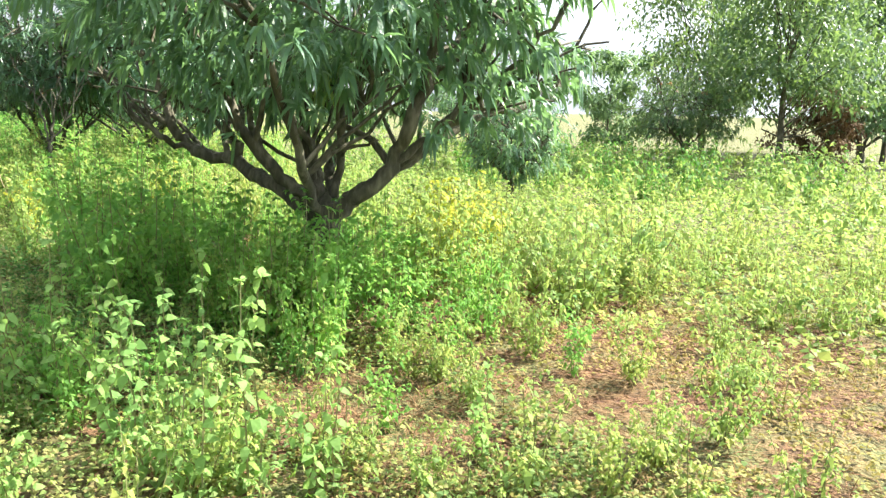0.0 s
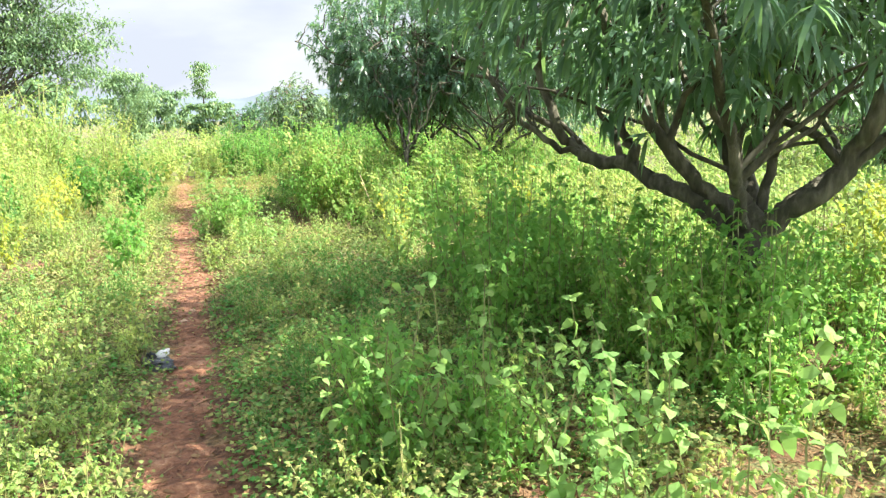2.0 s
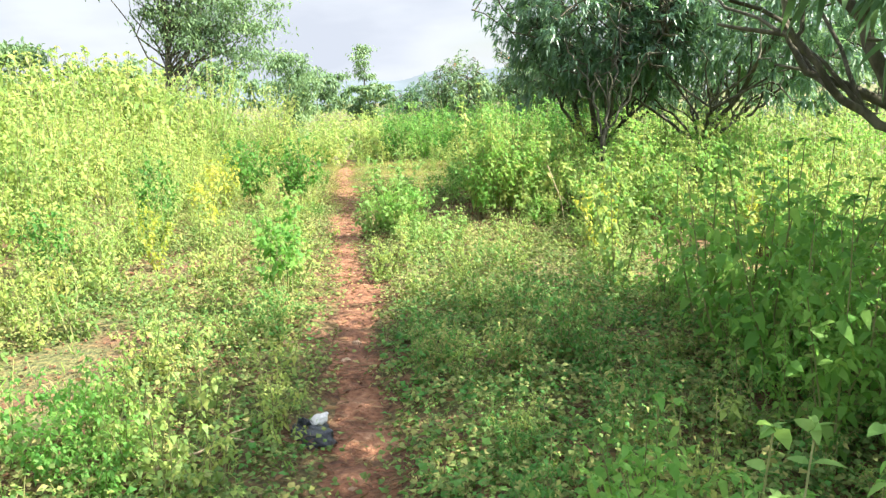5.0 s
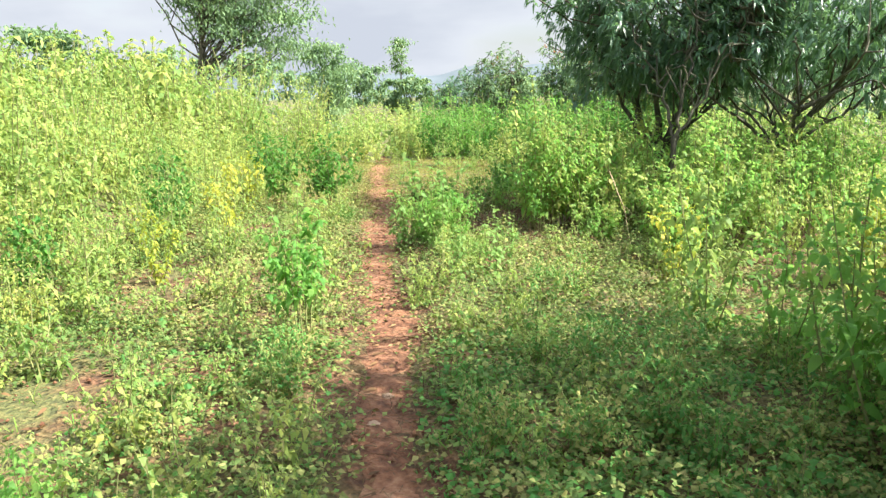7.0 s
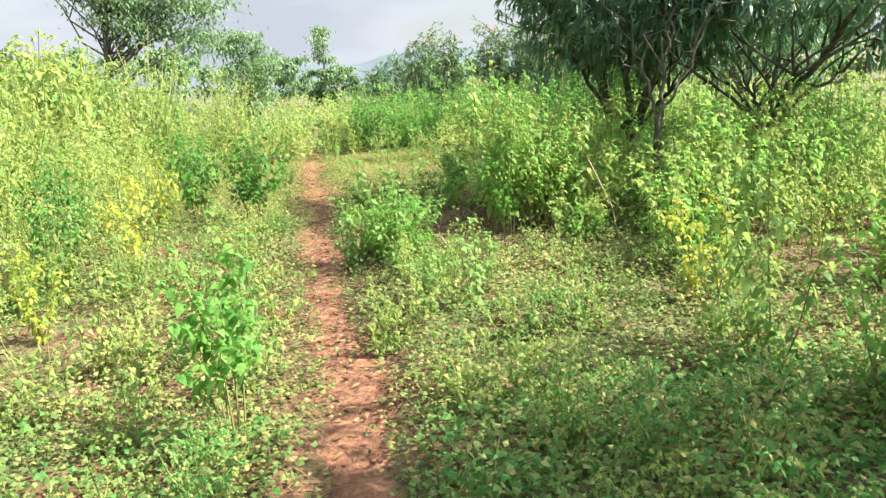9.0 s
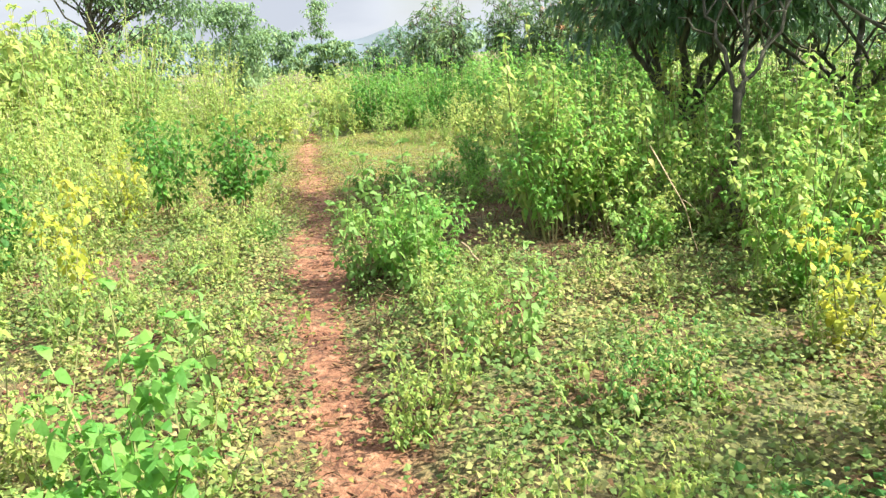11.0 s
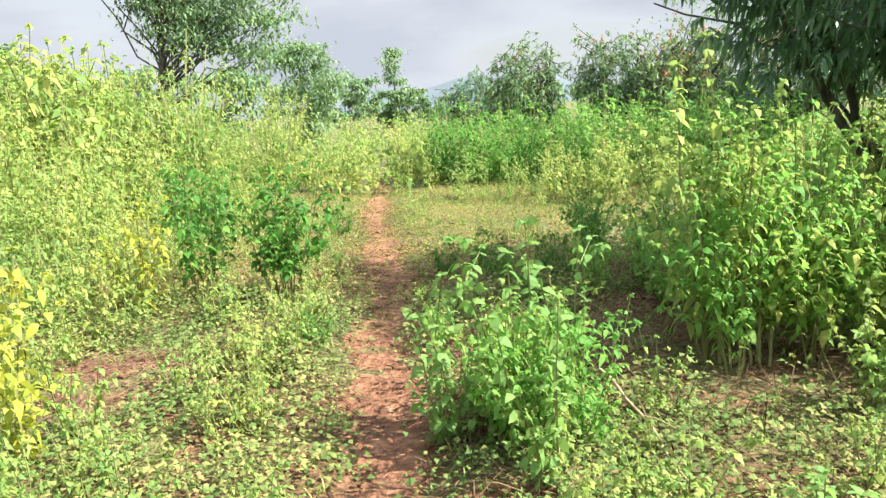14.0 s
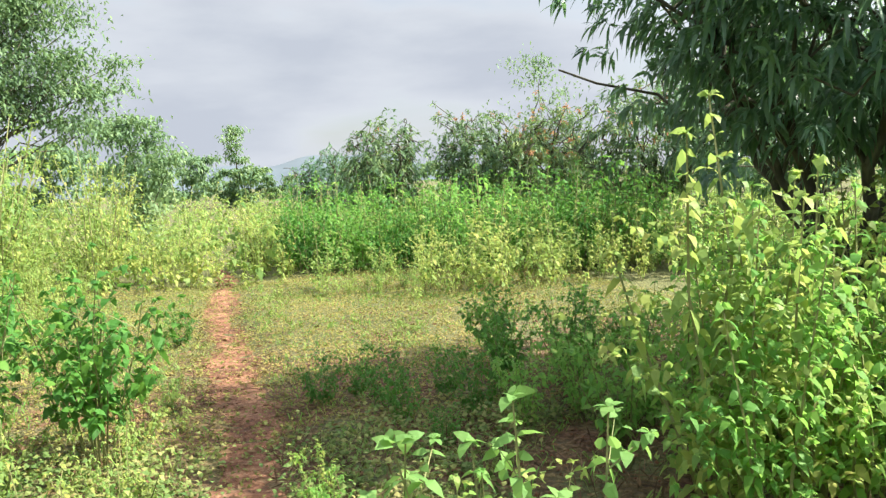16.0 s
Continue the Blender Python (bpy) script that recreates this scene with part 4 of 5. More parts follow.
stand("far_weeds", x, y, rng.uniform(0.9, 1.5, len(u)), V_VERYFAR, M_WEED, "far bank of tall pale weeds")

# middling weeds of the verges
GV = "middling weeds along the footpath"
u, v, x, y = spots(1.0, 15, -2.3, -0.45, 0.36, lambda u, v, x, y: (bare(u, v) < 0.1) & ((x + 5.2) ** 2 + (y - 6.5) ** 2 > 0.16) & (rng.random(len(u)) < 0.76 + 0.4 * wob(u, v, 0.7, 2)))
for xx, yy, vv in zip(x, y, v):
    weed_thing("bushy_weed", pick(V_MID), xx, yy, rng.uniform(0.5, 0.95) + 0.4 * smooth((-vv - 0.8) / 1.2), M_WEED, "bushy yellow-green weed beside the red footpath", GV)
u, v, x, y = spots(1.5, 12.5, 0.5, 2.6, 0.4, lambda u, v, x, y: (bare(u, v) < 0.1) & (rng.random(len(u)) < 0.36 + 0.4 * wob(u, v, 0.8, 4)))
for xx, yy in zip(x, y):
    weed_thing("bushy_weed", pick(V_MID), xx, yy, rng.uniform(0.4, 0.85), M_WEED, "bushy green weed in the ground cover", GV)

# low weeds of the verges and clearings
u, v, x, y = spots(0.5, 20, -2.6, 3.2, 0.3, lambda u, v, x, y: off_path(u, v, 0.14) & (bare(u, v) < 0.05) & (rng.random(len(u)) < 0.27 + 0.28 * wob(u, v, 0.6)))
keep = ~((u > 13.5) & (u < 19) & (v > 0) & (rng.random(len(u)) < 0.8))
u, v, x, y = u[keep], v[keep], x[keep], y[keep]
stand("low_weeds", x, y, rng.uniform(0.35, 0.95, len(u)), V_LOW, M_WEED, "scattered low leafy weeds beside the footpath")
u, v, x, y = spots(-3, 8, 1.2, 9, 0.4, lambda u, v, x, y: (bare(u, v) < 0.05) & (rng.random(len(u)) < 0.5 + 0.5 * smooth((y - 4.5) / 2)) & ((x - 0) ** 2 + y ** 2 > 2.2) & ((u < 4) | (v > 4.6)))
stand("low_weeds", x, y, rng.uniform(0.5, 0.95, len(u)), V_FIELD, M_WEED, "scattered low leafy weeds in the sunny field")


# lush low plants in the first tree's shade, leaf colour darkened to deepen it
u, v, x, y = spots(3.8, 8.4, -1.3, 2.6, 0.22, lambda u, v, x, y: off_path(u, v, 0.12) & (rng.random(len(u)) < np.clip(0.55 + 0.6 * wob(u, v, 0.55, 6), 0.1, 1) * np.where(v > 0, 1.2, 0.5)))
stand("low_weeds", x, y, rng.uniform(0.35, 0.75, len(u)) * np.where(v > 0.3, 1.0 + 0.45 * wob(u, v, 0.8, 2), 0.85), V_LOW, M_SHADED_GREEN, "lush low plants in the mango tree's shade, green darkened for it")

# creeping ground cover
def cover(name, u, v, x, y, per, leaf, rise, material, label):
    free = (x + 3.95) ** 2 + (y - 5.03) ** 2 > 0.03      # clear of the plastic bag
    x, y = x[free], y[free]
    n = len(x)
    P = np.repeat(np.stack([x, y, ground_z(x, y)], -1), per, 0)
    m = len(P)
    P = P + np.stack([rng.normal(0, 0.05, m), rng.normal(0, 0.05, m), np.repeat(np.clip(0.55 + 0.9 * wob(x, y, 0.22, 1.5) + rng.uniform(-0.25, 0.25, n), 0.15, 1.5), per) * rng.uniform(0.1, 1.0, m) * rise], -1)
    az = rng.uniform(0, 2 * np.pi, m)
    D = np.stack([np.cos(az), np.sin(az), rng.uniform(0.0, 1.3, m)], -1)
    L = leaf * rng.uniform(0.6, 1.3, m)
    V, F = leaves(P, D, L, L * 0.65, 0.3, plain=True)
    return tagged(new(name, mesh_np(name, V, F, [material])), label, "ground cover", kind="stuff")


dens = lambda u, v: np.clip(0.92 + 0.5 * wob(u, v, 0.45, 3.0), 0.25, 1)
u, v, x, y = spots(0.4, 14, -2.6, 3.2, 0.049, lambda u, v, x, y: off_path(u, v, -0.08 - 0.05 * wob(u, v, 0.3, 5)) & (bare(u, v) < 0.12) & (rng.random(len(u)) < dens(u, v) * (0.35 + 0.65 * smooth((np.abs(v) - 0.1) / 0.25))))
cover("ground_cover", u, v, x, y, 6, 0.038, 0.19, M_COVER, "creeping small-leaved ground cover on red soil")
u, v, x, y = spots(14, 21.5, -2.6, 4.6, 0.07, lambda u, v, x, y: off_path(u, v, -0.1) & (bare(u, v) < 0.2) & (rng.random(len(u)) < dens(u, v)))
cover("ground_cover", u, v, x, y, 8, 0.027, 0.09, M_DRYCOVER, "short yellowish ground cover of the clearing")
u, v, x, y = spots(-3, 8, 1.4, 9, 0.075, lambda u, v, x, y: (bare(u, v) < 0.1) & (rng.random(len(u)) < dens(u, v) * 0.9) & ((u < 4.0) | (v > 4)))
cover("ground_cover", u, v, x, y, 6, 0.038, 0.11, M_DRYCOVER, "half-dry small-leaved ground cover on red soil")

u, v, x, y = spots(9, 23, 0.0, 0.1, 0.05, lambda u, v, x, y: rng.random(len(u)) < 0.15 + 0.8 * smooth((u - 11) / 6))
v = path_mid(u) + rng.normal(0, 0.13, len(u))
x, y = to_xy(u, v)
cover("ground_cover", u, v, x, y, 6, 0.034, 0.05, M_DRYCOVER, "thin creeping plants growing over the footpath")

# creepers over the shadow's stretch only, in the green darkened for it
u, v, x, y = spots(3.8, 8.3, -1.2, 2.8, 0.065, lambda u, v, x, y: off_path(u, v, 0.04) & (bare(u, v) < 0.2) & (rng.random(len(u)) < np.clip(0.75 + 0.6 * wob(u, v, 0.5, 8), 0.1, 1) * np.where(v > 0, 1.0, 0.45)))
cover("ground_cover", u, v, x, y, 7, 0.045, 0.17, M_SHADED_GREEN, "lush creeping ground cover in the mango tree's shade")

u, v, x, y = spots(-6, 17, 5.0, 17, 0.14, lambda u, v, x, y: rng.random(len(u)) < np.clip(0.8 + 0.5 * wob(u, v, 0.9, 2.0), 0.2, 1))
cover("ground_cover", u, v, x, y, 4, 0.09, 0.2, M_WEED, "sunlit creeping plants over the open field")

# grass
def grass(name, u, v, x, y, per, length, label):
    P = np.repeat(np.stack([x, y, ground_z(x, y)], -1), per, 0)
    m = len(P)
    P = P + np.stack([rng.normal(0, 0.035, m), rng.normal(0, 0.035, m), np.zeros(m)], -1)
    az = rng.uniform(0, 2 * np.pi, m)
    D = np.stack([np.cos(az) * 0.45, np.sin(az) * 0.45, np.ones(m)], -1)
    V, F = leaves(P, D, length * rng.uniform(0.5, 1.3, m), 0.007, 0.5)
    return tagged(new(name, mesh_np(name, V, F, [M_GRASS])), label, "grass", kind="stuff")


u, v, x, y = spots(0.5, 20, -2.4, 3.2, 0.17, lambda u, v, x, y: off_path(u, v, 0.03) & (rng.random(len(u)) < 0.3 + 0.35 * wob(u, v, 0.7, 5)))
grass("grass", u, v, x, y, 9, 0.17, "thin tufts of grass among the ground cover")
u, v, x, y = spots(13, 21, -2.0, 4.5, 0.12, lambda u, v, x, y: off_path(u, v, 0) & (bare(u, v) < 0.4) & (rng.random(len(u)) < 0.6 + 0.4 * wob(u, v, 0.6, 2)))
grass("grass", u, v, x, y, 6, 0.11, "short yellowish grass of the clearing")

# dry stalks under the thicket by the second tree and along the bank
u, v, x, y = spots(9.4, 13.8, 0.25, 3.0, 0.07, lambda u, v, x, y: (rng.random(len(u)) < 0.8) & (((v > 0.95) & (u > 10.2)) | (v < 0.62)))
P = np.repeat(np.stack([x, y, ground_z(x, y)], -1), 3, 0)
m = len(P)
P = P + np.stack([rng.normal(0, 0.04, m), rng.normal(0, 0.04, m), np.zeros(m)], -1)
V, F = leaves(P, np.stack([rng.normal(0, 0.9, m), rng.normal(0, 0.9, m), np.where(rng.random(m) < 0.5, 1.0, 0.15)], -1), rng.uniform(0.08, 0.34, m), rng.uniform(0.003, 0.007, m), 0.25)
tagged(new("dry_stalks", mesh_np("dry_stalks", V, F, [M_DEAD])), "brown dry stalks and straw under tall weeds", "dry stalks", kind="stuff")

# brown straw on the sunny bare ground before the first tree
u, v, x, y = spots(-2, 5, 1.3, 6, 0.075, lambda u, v, x, y: (wob(u, v, 0.6, 4) + 1.2 * np.clip(bare(u, v), 0, 0.5) + rng.normal(0, 0.3, len(u)) > -0.1) & (x * x + y * y > 1.5))
P = np.repeat(np.stack([x, y, ground_z(x, y)], -1), 7, 0)
m = len(P)
P = P + np.stack([rng.normal(0, 0.05, m), rng.normal(0, 0.05, m), rng.uniform(0, 0.04, m)], -1)
V, F = leaves(P, np.stack([rng.normal(0, 1, m), rng.normal(0, 1, m), rng.uniform(0.0, 0.8, m)], -1), rng.uniform(0.05, 0.2, m), rng.uniform(0.003, 0.006, m), 0.3)
tagged(new("dry_stalks", mesh_np("dry_stalks", V, F, [M_DRY])), "brown straw lying on sunny red ground", "dry stalks", kind="stuff")

# brown straw along the edges of the footpath
u, v, x, y = spots(5, 19, -0.6, 0.75, 0.055, lambda u, v, x, y: (np.abs(np.abs(v - path_mid(u)) - path_half(u) - 0.05) < 0.13) & (wob(u, v, 0.5, 9) + rng.normal(0, 0.3, len(u)) > 0.05))
P = np.repeat(np.stack([x, y, ground_z(x, y)], -1), 4, 0)
m = len(P)
P = P + np.stack([rng.normal(0, 0.04, m), rng.normal(0, 0.04, m), rng.uniform(0, 0.05, m)], -1)
V, F = leaves(P, np.stack([rng.normal(0, 1, m), rng.normal(0, 1, m), rng.uniform(0.0, 0.7, m)], -1), rng.uniform(0.05, 0.18, m), rng.uniform(0.003, 0.006, m), 0.3)
tagged(new("dry_stalks", mesh_np("dry_stalks", V, F, [M_DEAD])), "brown matted straw along the footpath's edges", "dry stalks", kind="stuff")

# dry straw and fallen leaves
u, v, x, y = spots(0.2, 18, -2.4, 3.4, 0.065, lambda u, v, x, y: rng.random(len(u)) < np.where(off_path(u, v, 0), 0.55 + 0.3 * (bare(u, v) > 0), 0.5))
m = len(x)
az = rng.uniform(0, 6.283, m)
L = rng.uniform(0.025, 0.1, m)
V, F = leaves(np.stack([x, y, ground_z(x, y) + 0.024], -1), np.stack([np.cos(az), np.sin(az), rng.uniform(-0.02, 0.12, m)], -1), L, np.where(rng.random(m) < 0.75, 0.004, 0.02), 0.1)
tagged(new("dry_litter", mesh_np("dry_litter", V, F, [M_DRY])), "dry straw and fallen leaves on red soil", "litter", kind="stuff")


u, v, x, y = spots(-3, 5, 1.5, 8, 0.07, lambda u, v, x, y: rng.random(len(u)) < 0.45)
u2, v2, x2, y2 = spots(0.2, 20, -0.3, 0.3, 0.05, lambda u, v, x, y: ~off_path(u, v, 0) & (rng.random(len(u)) < 0.45))
x, y = np.r_[x, x2], np.r_[y, y2]
m = len(x)
az = rng.uniform(0, 6.283, m)
V, F = leaves(np.stack([x, y, ground_z(x, y) + 0.024], -1), np.stack([np.cos(az), np.sin(az), rng.uniform(-0.02, 0.1, m)], -1), rng.uniform(0.02, 0.1, m), np.where(rng.random(m) < 0.85, 0.003, 0.015), 0.1)
tagged(new("dry_litter", mesh_np("dry_litter", V, F, [M_DRY])), "dry straw scattered on bare red soil", "litter", kind="stuff")

u, v, x, y = spots(0.2, 20, -0.45, 0.45, 0.04, lambda u, v, x, y: ~off_path(u, v, 0.06) & (wob(u, v, 0.4, 7) + rng.normal(0, 0.4, len(u)) > 0.1))
m = len(x)
az = rng.uniform(0, 6.283, m)
V, F = leaves(np.stack([x, y, ground_z(x, y) + 0.022], -1), np.stack([np.cos(az), np.sin(az), rng.uniform(0, 0.25, m)], -1), rng.uniform(0.03, 0.14, m), rng.uniform(0.002, 0.006, m), 0.2)
tagged(new("dry_litter", mesh_np("dry_litter", V, F, [M_DEAD])), "dark broken straw trodden into the footpath", "litter", kind="stuff")

# clods of earth on the footpath and the bare patches
u, v, x, y = spots(0.2, 20, -2.2, 3.0, 0.07, lambda u, v, x, y: rng.random(len(u)) < np.where(off_path(u, v, 0), 0.5 * (bare(u, v) > 0.2), 0.3))
m = len(x)
size = rng.uniform(0.004, 0.016, m) * np.where(rng.random(m) < 0.08, 1.7, 1)
oct_v = np.array(((1, 0, 0), (-1, 0, 0), (0, 1, 0), (0, -1, 0), (0, 0, 0.7), (0, 0, -0.5)), float)
oct_f = np.array(((0, 2, 4), (2, 1, 4), (1, 3, 4), (3, 0, 4), (2, 0, 5), (1, 2, 5), (3, 1, 5), (0, 3, 5)))
V = np.stack([x, y, ground_z(x, y) + 0.015], -1)[:, None] + oct_v[None] * size[:, None, None] * rng.uniform(0.6, 1.4, (m, 6, 1))
F = (np.arange(m) * 6)[:, None, None] + oct_f[None]
tagged(new("earth_clods", mesh_np("earth_clods", V, F, [M_PATH], flat=False)), "crumbs and clods of red earth", "soil", kind="stuff")


# ---- single plants ----
for x, y, s in ((-0.42, 2.92, 0.93), (-0.8, 3.08, 0.83), (-0.6, 2.8, 0.66), (-0.12, 3.0, 0.64), (-0.98, 3.3, 0.6), (0.55, 3.3, 0.45), (-1.72, 3.74, 0.93), (-1.92, 3.82, 0.88), (-1.53, 3.92, 0.91), (-1.14, 3.62, 0.86), (-0.86, 4.15, 0.86), (-1.38, 2.9, 0.5), (-5.85, 9.3, 0.7), (-4.75, 10.45, 0.62), (-5.0, 8.95, 0.4), (-1.2, 2.76, 0.42), (-5.75, 7.35, 0.78), (-4.93, 8.5, 0.58), (-5.15, 8.35, 0.42), (-6.15, 9.72, 0.9), (-6.36, 9.64, 0.85), (-5.94, 9.76, 0.87), (-6.45, 9.6, 0.74)):
    leaf_by_leaf(x, y, s, M_PALE, "upright pale green weed with pointed leaves", "pointed-leaved weeds beside the footpath")

G1 = "tall weeds beside the footpath"
L1 = "upright pale green leafy weed beside the footpath"
for x, y, s in ((-3.85, 10.9, 1.1), (-3.75, 10.45, 1.05), (-3.6, 10.75, 1.1), (-3.5, 10.3, 0.95), (-4.75, 11.05, 1.05), (-4.36, 10.98, 0.72), (-4.12, 11.12, 0.8), (0.15, 3.7, 0.5), (-1.0, 4.0, 0.55), (-2.2, 4.3, 0.72), (-1.6, 4.2, 0.7), (-1.35, 3.75, 0.62),
                (-3.2, 7.9, 1.0), (-3.4, 8.15, 0.8), (-4.86, 10.5, 0.5), (-4.62, 10.6, 0.55), (-3.76, 9.65, 0.95), (-3.9, 9.9, 0.85),
                (-6.3, 9.95, 0.6), (-5.3, 8.8, 0.42), (-6.2, 10.3, 0.6), (-5.0, 9.0, 0.35),
                (-5.2, 7.75, 0.35), (-5.55, 8.9, 0.4), (-4.2, 7.2, 0.5), (0.55, 4.7, 0.6), (1.3, 4.4, 0.5), (0.9, 5.4, 0.75), (0.5, 6.2, 0.95), (0.75, 6.5, 1.0), (0.3, 5.2, 0.7), (-0.22, 5.3, 0.75), (-0.32, 5.5, 0.8), (-0.12, 5.5, 0.78), (-0.6, 5.4, 0.75), (0.05, 5.7, 0.7), (-0.5, 5.55, 0.95), (-0.72, 5.65, 1.0), (-0.45, 5.2, 0.85), (-0.85, 5.3, 0.9), (-0.2, 5.15, 0.85), (-0.95, 5.9, 1.05), (-0.36, 5.55, 1.0), (-0.42, 5.3, 0.92), (-0.3, 5.4, 0.95), (-0.15, 5.6, 0.9)):
    # near the first tree the leaf colour is lifted against its shade
    weed_thing("leafy_weed", pick(V_HERO), x, y, s, M_LUSH_LIFTED if y < 6 else M_WEED, L1, G1)
for x, y, s in ((-6.0, 9.55, 0.64), (-6.15, 9.68, 0.72), (-5.88, 9.7, 0.64), (-6.3, 9.85, 0.6), (-7.2, 10.92, 0.32), (-7.05, 10.7, 0.3), (0.48, 4.38, 0.46), (0.3, 4.4, 0.45), (-5.45, 8.88, 0.28), (-5.3, 8.95, 0.26), (-4.7, 10.55, 0.5), (-3.76, 9.65, 0.9), (-4.45, 4.35, 0.5), (-4.6, 4.15, 0.55), (-4.75, 4.45, 0.45), (-4.3, 4.15, 0.4), (-1.9, 3.85, 0.72), (-2.15, 4.25, 0.66), (-1.55, 4.1, 0.66), (-0.55, 2.95, 0.6), (1.35, 3.15, 0.5), (1.75, 3.35, 0.55), (1.05, 2.95, 0.4), (0.3, 2.95, 0.36), (0.62, 3.95, 0.45), (1.6, 4.2, 0.5), (2.2, 4.05, 0.5), (2.45, 4.8, 0.55), (1.15, 4.75, 0.5)):
    # left of x = -1: green lifted for the shade, path-side bush included
    weed_thing("bushy_weed", pick(V_BUSH), x, y, s, M_LUSH_LIFTED if x < -1 else M_WEED, "round bushy weed with many pale green leaves", "bushy weeds by the footpath")
for x, y, s in ((-1.75, 5.6, 1.1), (-1.5, 6.0, 1.2), (-1.95, 6.2, 1.25), (-2.25, 6.6, 1.2), (-1.7, 6.75, 1.25), (-2.45, 7.05, 1.15), (-1.3, 6.4, 1.15), (-2.0, 7.2, 1.2), (-1.1, 5.7, 1.0), (-2.75, 7.5, 0.9)):
    # the light these catch under the crown is put into their green
    weed_thing("broad_leaved_weed", pick(V_HERO), x, y, s, M_LUSH_LIFTED, "tall broad-leaved weed half in the tree's shade", "broad-leaved weeds by the first mango")
for x, y, s in ((-5.57, 10.9, 1.62), (-5.3, 11.2, 1.35), (-5.65, 11.4, 1.15), (-5.45, 10.75, 1.25), (-5.35, 10.95, 1.4), (-5.1, 11.0, 1.3), (-5.5, 11.1, 1.3), (-5.2, 11.25, 1.2), (-5.0, 11.35, 1.1)):
    weed_thing("tall_weed", pick(V_GIANT), x, y, s, M_LUSH_LIFTED if s < 1.32 else M_WEED, "very tall pale green weed with drooping leaves", "tall weeds before the mango tree")
for x, y, s, lab in ((-5.2, 6.5, 0.98, "young shrub with rounded leaves on bare thin stems"), (-8.66, 11.3, 1.16, "dark green leafy shrub leaning over the footpath"), (-8.85, 11.42, 1.0, "dark green leafy shrub leaning over the footpath"), (-9.25, 11.0, 1.12, "dark broad-leaved plant in the pale weeds"), (-7.05, 13.5, 0.66, "dark green low shrub at the clearing's edge"),
                     (-10.1, 14.0, 0.42, "small round dark green shrub in short grass"), (-6.84, 12.75, 0.72, "dark green low shrub at the clearing's edge"), (-6.4, 12.9, 0.7, "dark green low shrub at the clearing's edge"), (-6.1, 13.3, 0.55, "dark green low shrub at the clearing's edge"),
                     (-7.66, 10.3, 0.28, "small dark green shrub beside the footpath"), (-9.2, 9.1, 1.05, "dark broad-leaved plant in the pale weeds"), (-8.6, 8.5, 0.8, "dark broad-leaved plant in the pale weeds"), (-10.4, 12.2, 1.2, "dark broad-leaved plant in the pale weeds"), (-7.6, 6.4, 0.8, "dark broad-leaved plant in the pale weeds")):
    weed_thing("shrub", V_SAPLING[0] if "bare thin" in lab else pick(V_BUSH if s < 0.5 else V_SHRUB), x, y, s, M_LUSH_LIFTED if "bare thin" in lab else M_DARKWEED, lab, "", "shrub")

# bushes whose leaf colour already holds the first tree's shade
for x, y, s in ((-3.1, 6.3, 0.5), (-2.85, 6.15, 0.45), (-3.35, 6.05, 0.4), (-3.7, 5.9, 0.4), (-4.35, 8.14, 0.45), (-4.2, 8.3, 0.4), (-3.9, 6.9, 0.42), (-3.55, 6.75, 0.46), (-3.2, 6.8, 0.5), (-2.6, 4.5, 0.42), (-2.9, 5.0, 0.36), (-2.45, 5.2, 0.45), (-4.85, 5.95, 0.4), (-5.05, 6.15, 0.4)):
    weed_thing("shaded_bush", pick(V_BUSH), x, y, s, M_SHADED_GREEN, "low bush in the mango tree's shade, green darkened for it", "low bushes in the first mango's shade", "bush")

# low bushes in the second tree's shade, beside the footpath
for x, y, s in ((-7.95, 12.45, 0.42), (-7.75, 12.6, 0.4), (-7.5, 12.45, 0.46), (-7.3, 12.2, 0.42), (-7.2, 12.7, 0.4), (-6.9, 12.3, 0.48), (-6.55, 12.1, 0.55), (-6.3, 12.45, 0.62), (-6.05, 11.95, 0.7), (-5.9, 12.3, 0.8), (-6.5, 13.3, 0.7), (-7.0, 13.5, 0.55), (-6.9, 11.75, 0.3)):
    weed_thing("shaded_bush", pick(V_BUSH), x, y, s, M_LUSH_LIFTED if s > 0.5 else M_DARKWEED, "low green bush in the mango tree's shade", "low bushes in the second mango's shade", "bush")


for x, y, s in ((-14.8, 16.3, 2.75), (-13.9, 17.4, 2.2), (-15.8, 15.6, 2.4), (-16.9, 15.4, 2.1), (-14.6, 18.3, 2.1), (-13.1, 18.3, 1.6), (-15.6, 17.2, 2.5), (-17.9, 16.2, 2.1), (-16.9, 18.6, 2.4), (-12.6, 19.6, 1.4)):
    weed_thing("large_shrub", pick(V_BIG), x, y, s, M_WEED, "large rounded shrub of yellow-green leaves on the bank", "large shrubs on the bank", "shrub")


for x, y, s in ((0.85, 6.75, 1.0), (1.05, 7.0, 1.05), (0.7, 7.15, 1.0), (1.3, 7.3, 0.9), (-7.9, 8.7, 0.9), (-9.4, 10.6, 0.9), (-7.3, 7.3, 0.65), (-3.6, 9.0, 0.75), (-2.3, 9.6, 0.9)):
    weed_thing("yellowing_weed", pick(V_HERO), x, y, s, M_YELLOW, "sunlit weed with yellowing leaves", "yellowing weeds")


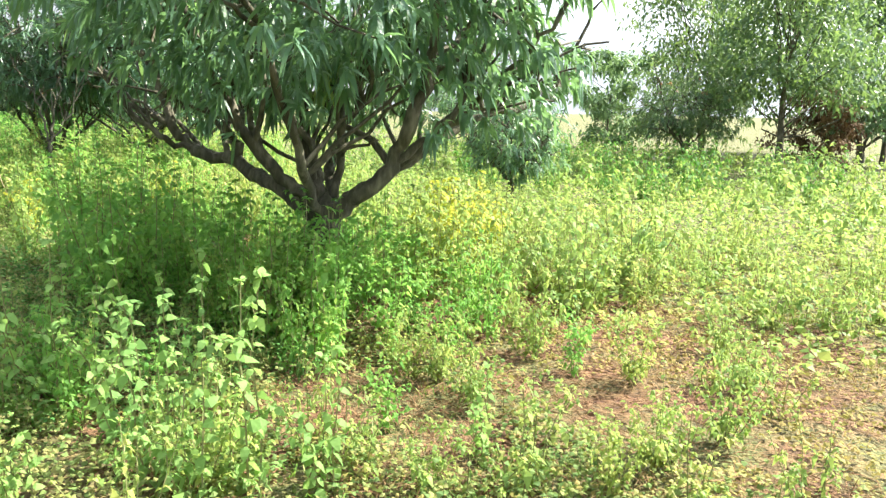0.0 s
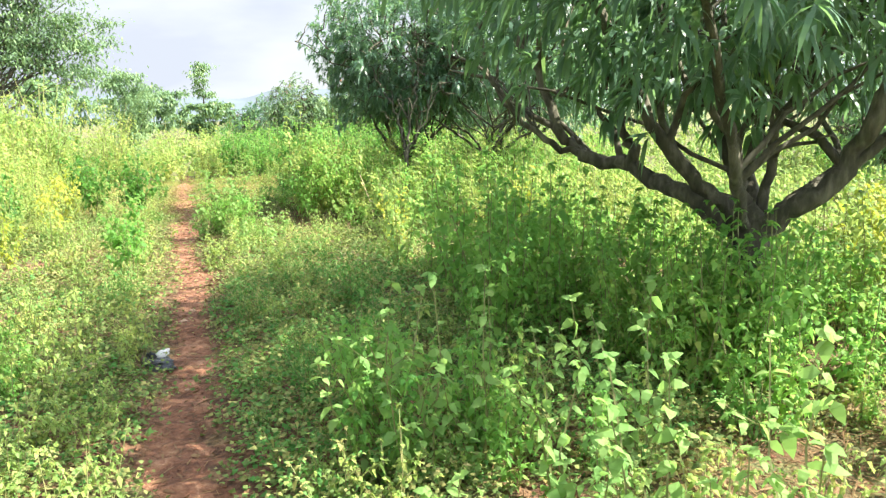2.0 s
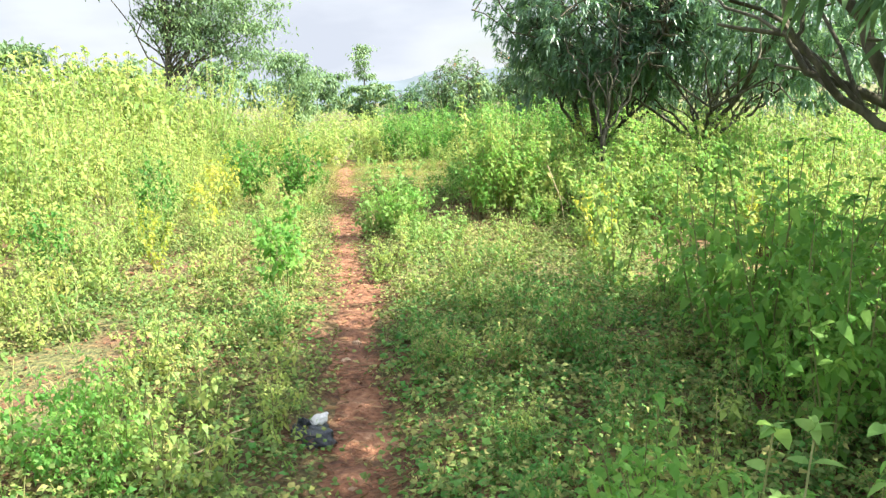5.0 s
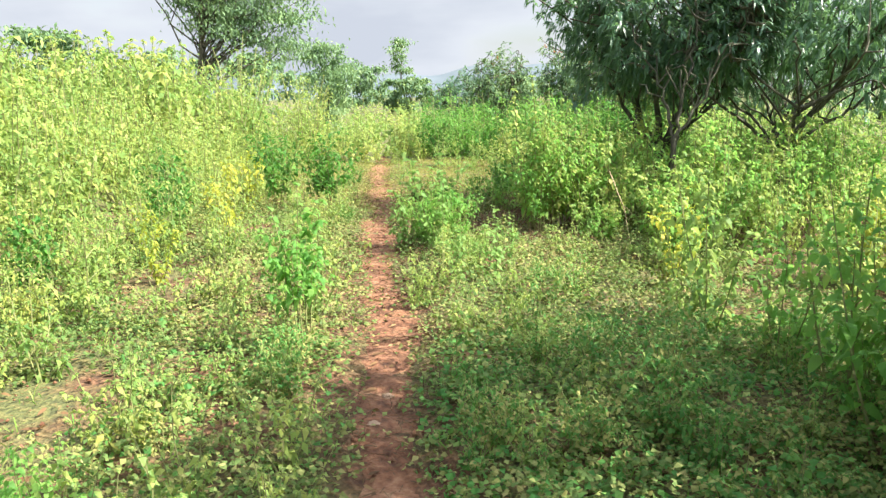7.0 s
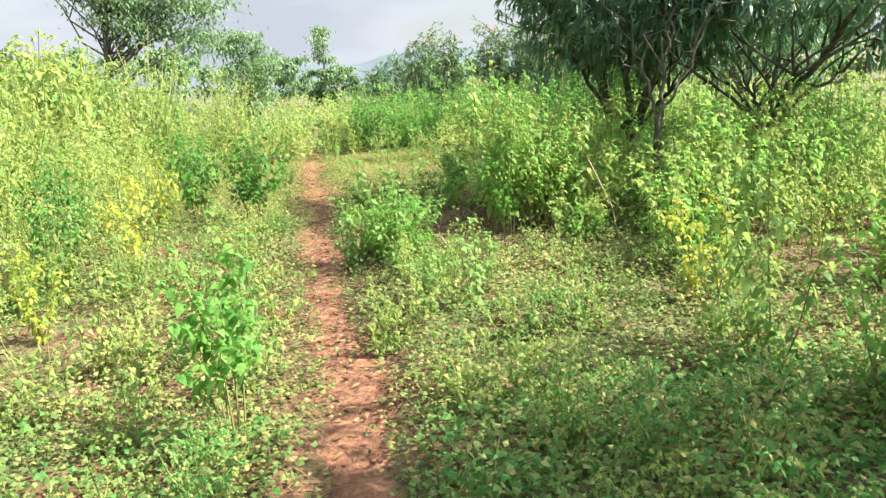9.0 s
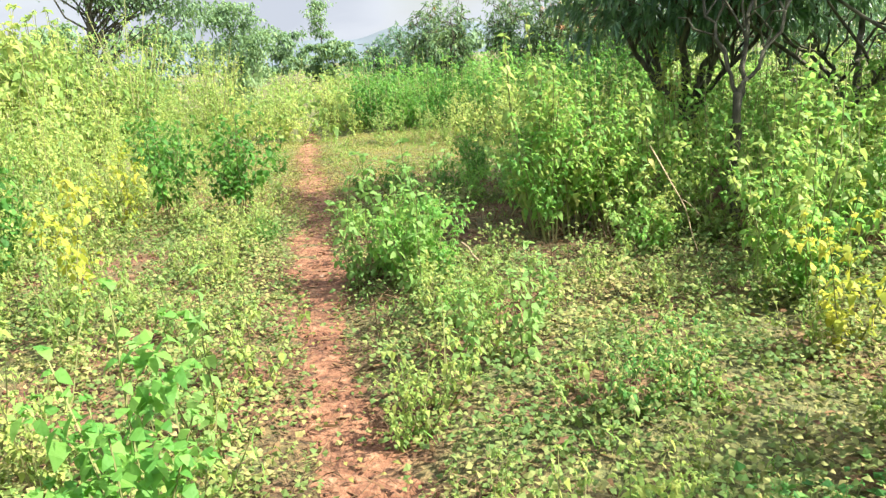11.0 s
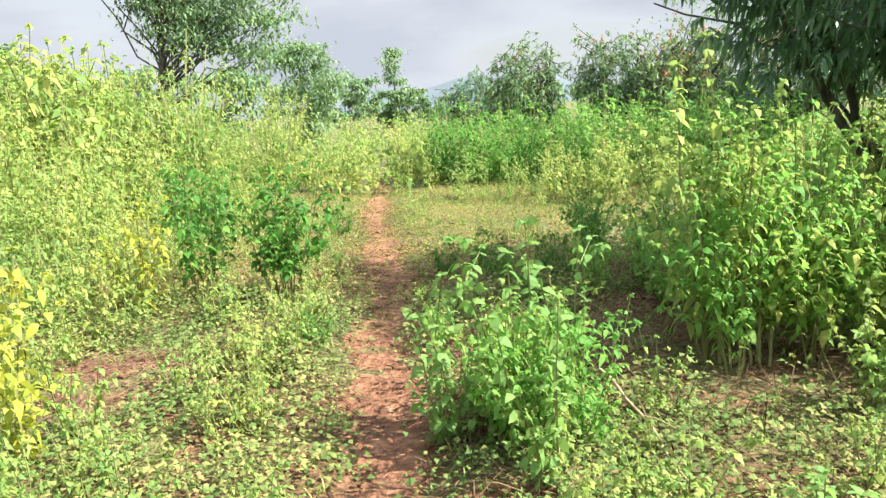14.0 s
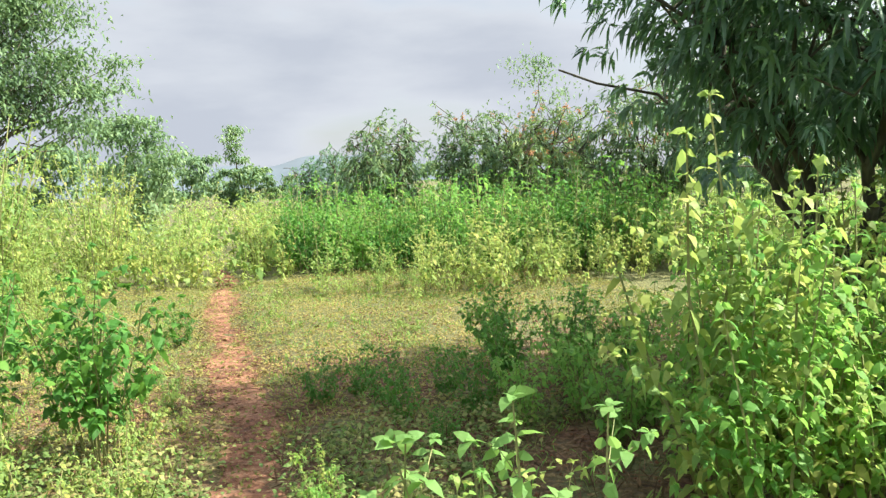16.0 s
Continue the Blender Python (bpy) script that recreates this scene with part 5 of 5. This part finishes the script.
# ---- litter on the footpath ----
def crumple(name, size, material, seed, parent=None):
    bm = bmesh.new()
    bmesh.ops.create_icosphere(bm, subdivisions=4, radius=1.0)
    for w in bm.verts:
        p = w.co.copy()
        f = 1 + 0.45 * noise.noise(p * 1.6 + Vector((seed, 0, 0))) + 0.28 * abs(noise.noise(p * 4.0 + Vector((0, seed, 0)))) - 0.3 * abs(noise.noise(p * 7.5 + Vector((seed, seed, 0))))
        w.co = Vector((p.x * size[0] * f, p.y * size[1] * f, max(-0.2, p.z) * size[2] * f))
    me = bpy.data.meshes.new(name)
    bm.to_mesh(me)
    bm.free()
    me.materials.append(material)
    for q in me.polygons:
        q.use_smooth = True
    ob = new(name, me)
    if parent:
        ob.parent = parent
    return ob


def stick(x0, y0, z0, x1, y1, z1, r, label):
    """A crooked dry stick with a side twig, lying on the weeds."""
    a, b = np.array((x0, y0, z0)), np.array((x1, y1, z1))
    ob = thing("dry_stick", x0, y0, z=z0, label=label, category="stick", group="dry sticks in the weeds")
    line = smooth_line(bend(a, b, 0.03, 6, 0.014), 3)
    v, f = tube(line - a, np.linspace(r, r * 0.5, len(line)), 6)
    part_np("stem", (v, f), M_STRAW, ob, flat=False)
    c = line[len(line) // 2]
    v, f = tube(bend(c, c + (b - a) * 0.22 + np.array((0.05, 0.03, 0.05)), 0.01, 4, 0.006) - a, np.linspace(r * 0.55, r * 0.25, 4), 5)
    part_np("twig", (v, f), M_STRAW, ob, flat=False)


stick(-6.02, 10.42, 0.14, -5.38, 9.45, 0.1, 0.009, "pale dry stick lying across the weeds")
stick(-4.2, 4.3, 0.1, -4.05, 4.75, 0.06, 0.008, "pale dry stick beside the plastic bag")
stick(-4.75, 10.9, 0.75, -4.35, 10.35, 0.08, 0.006, "thin dry stem leaning under tall weeds")
stick(-5.3, 11.5, 0.55, -5.0, 10.8, 0.07, 0.006, "thin dry stem leaning under tall weeds")

bag = thing("plastic_bag", -3.95, 5.03, label="crumpled black plastic bag lying beside the footpath", category="bag")
crumple("body", (0.12, 0.1, 0.06), M_BAG, 2.0, bag)
scrap = crumple("paper_scrap", (0.05, 0.03, 0.014), M_WHITE, 5.0, bag)
scrap.location = (0.0, 0.07, 0.06)
scrap.rotation_euler = (0.5, -0.35, 0.7)
tagged(scrap, "crumpled white scrap")
knot = crumple("knot", (0.035, 0.022, 0.05), M_BAG, 8.0, bag)
knot.location = (-0.05, 0.02, 0.045)
knot.rotation_euler = (0.5, 0.7, 0.2)
for x, y, s in ((-4.35, 5.95, 0.035), (-4.5, 6.3, 0.03), (-3.5, 4.7, 0.022), (-5.6, 8.0, 0.03), (-6.9, 9.9, 0.025)):
    st = crumple("stone", (s, s * 0.8, s * 0.5), M_STONE, x)
    st.location = (x, y, float(ground_z(x, y)) + 0.012)
    tagged(st, "small pale stone on the red footpath", "stone", "stones on the footpath")
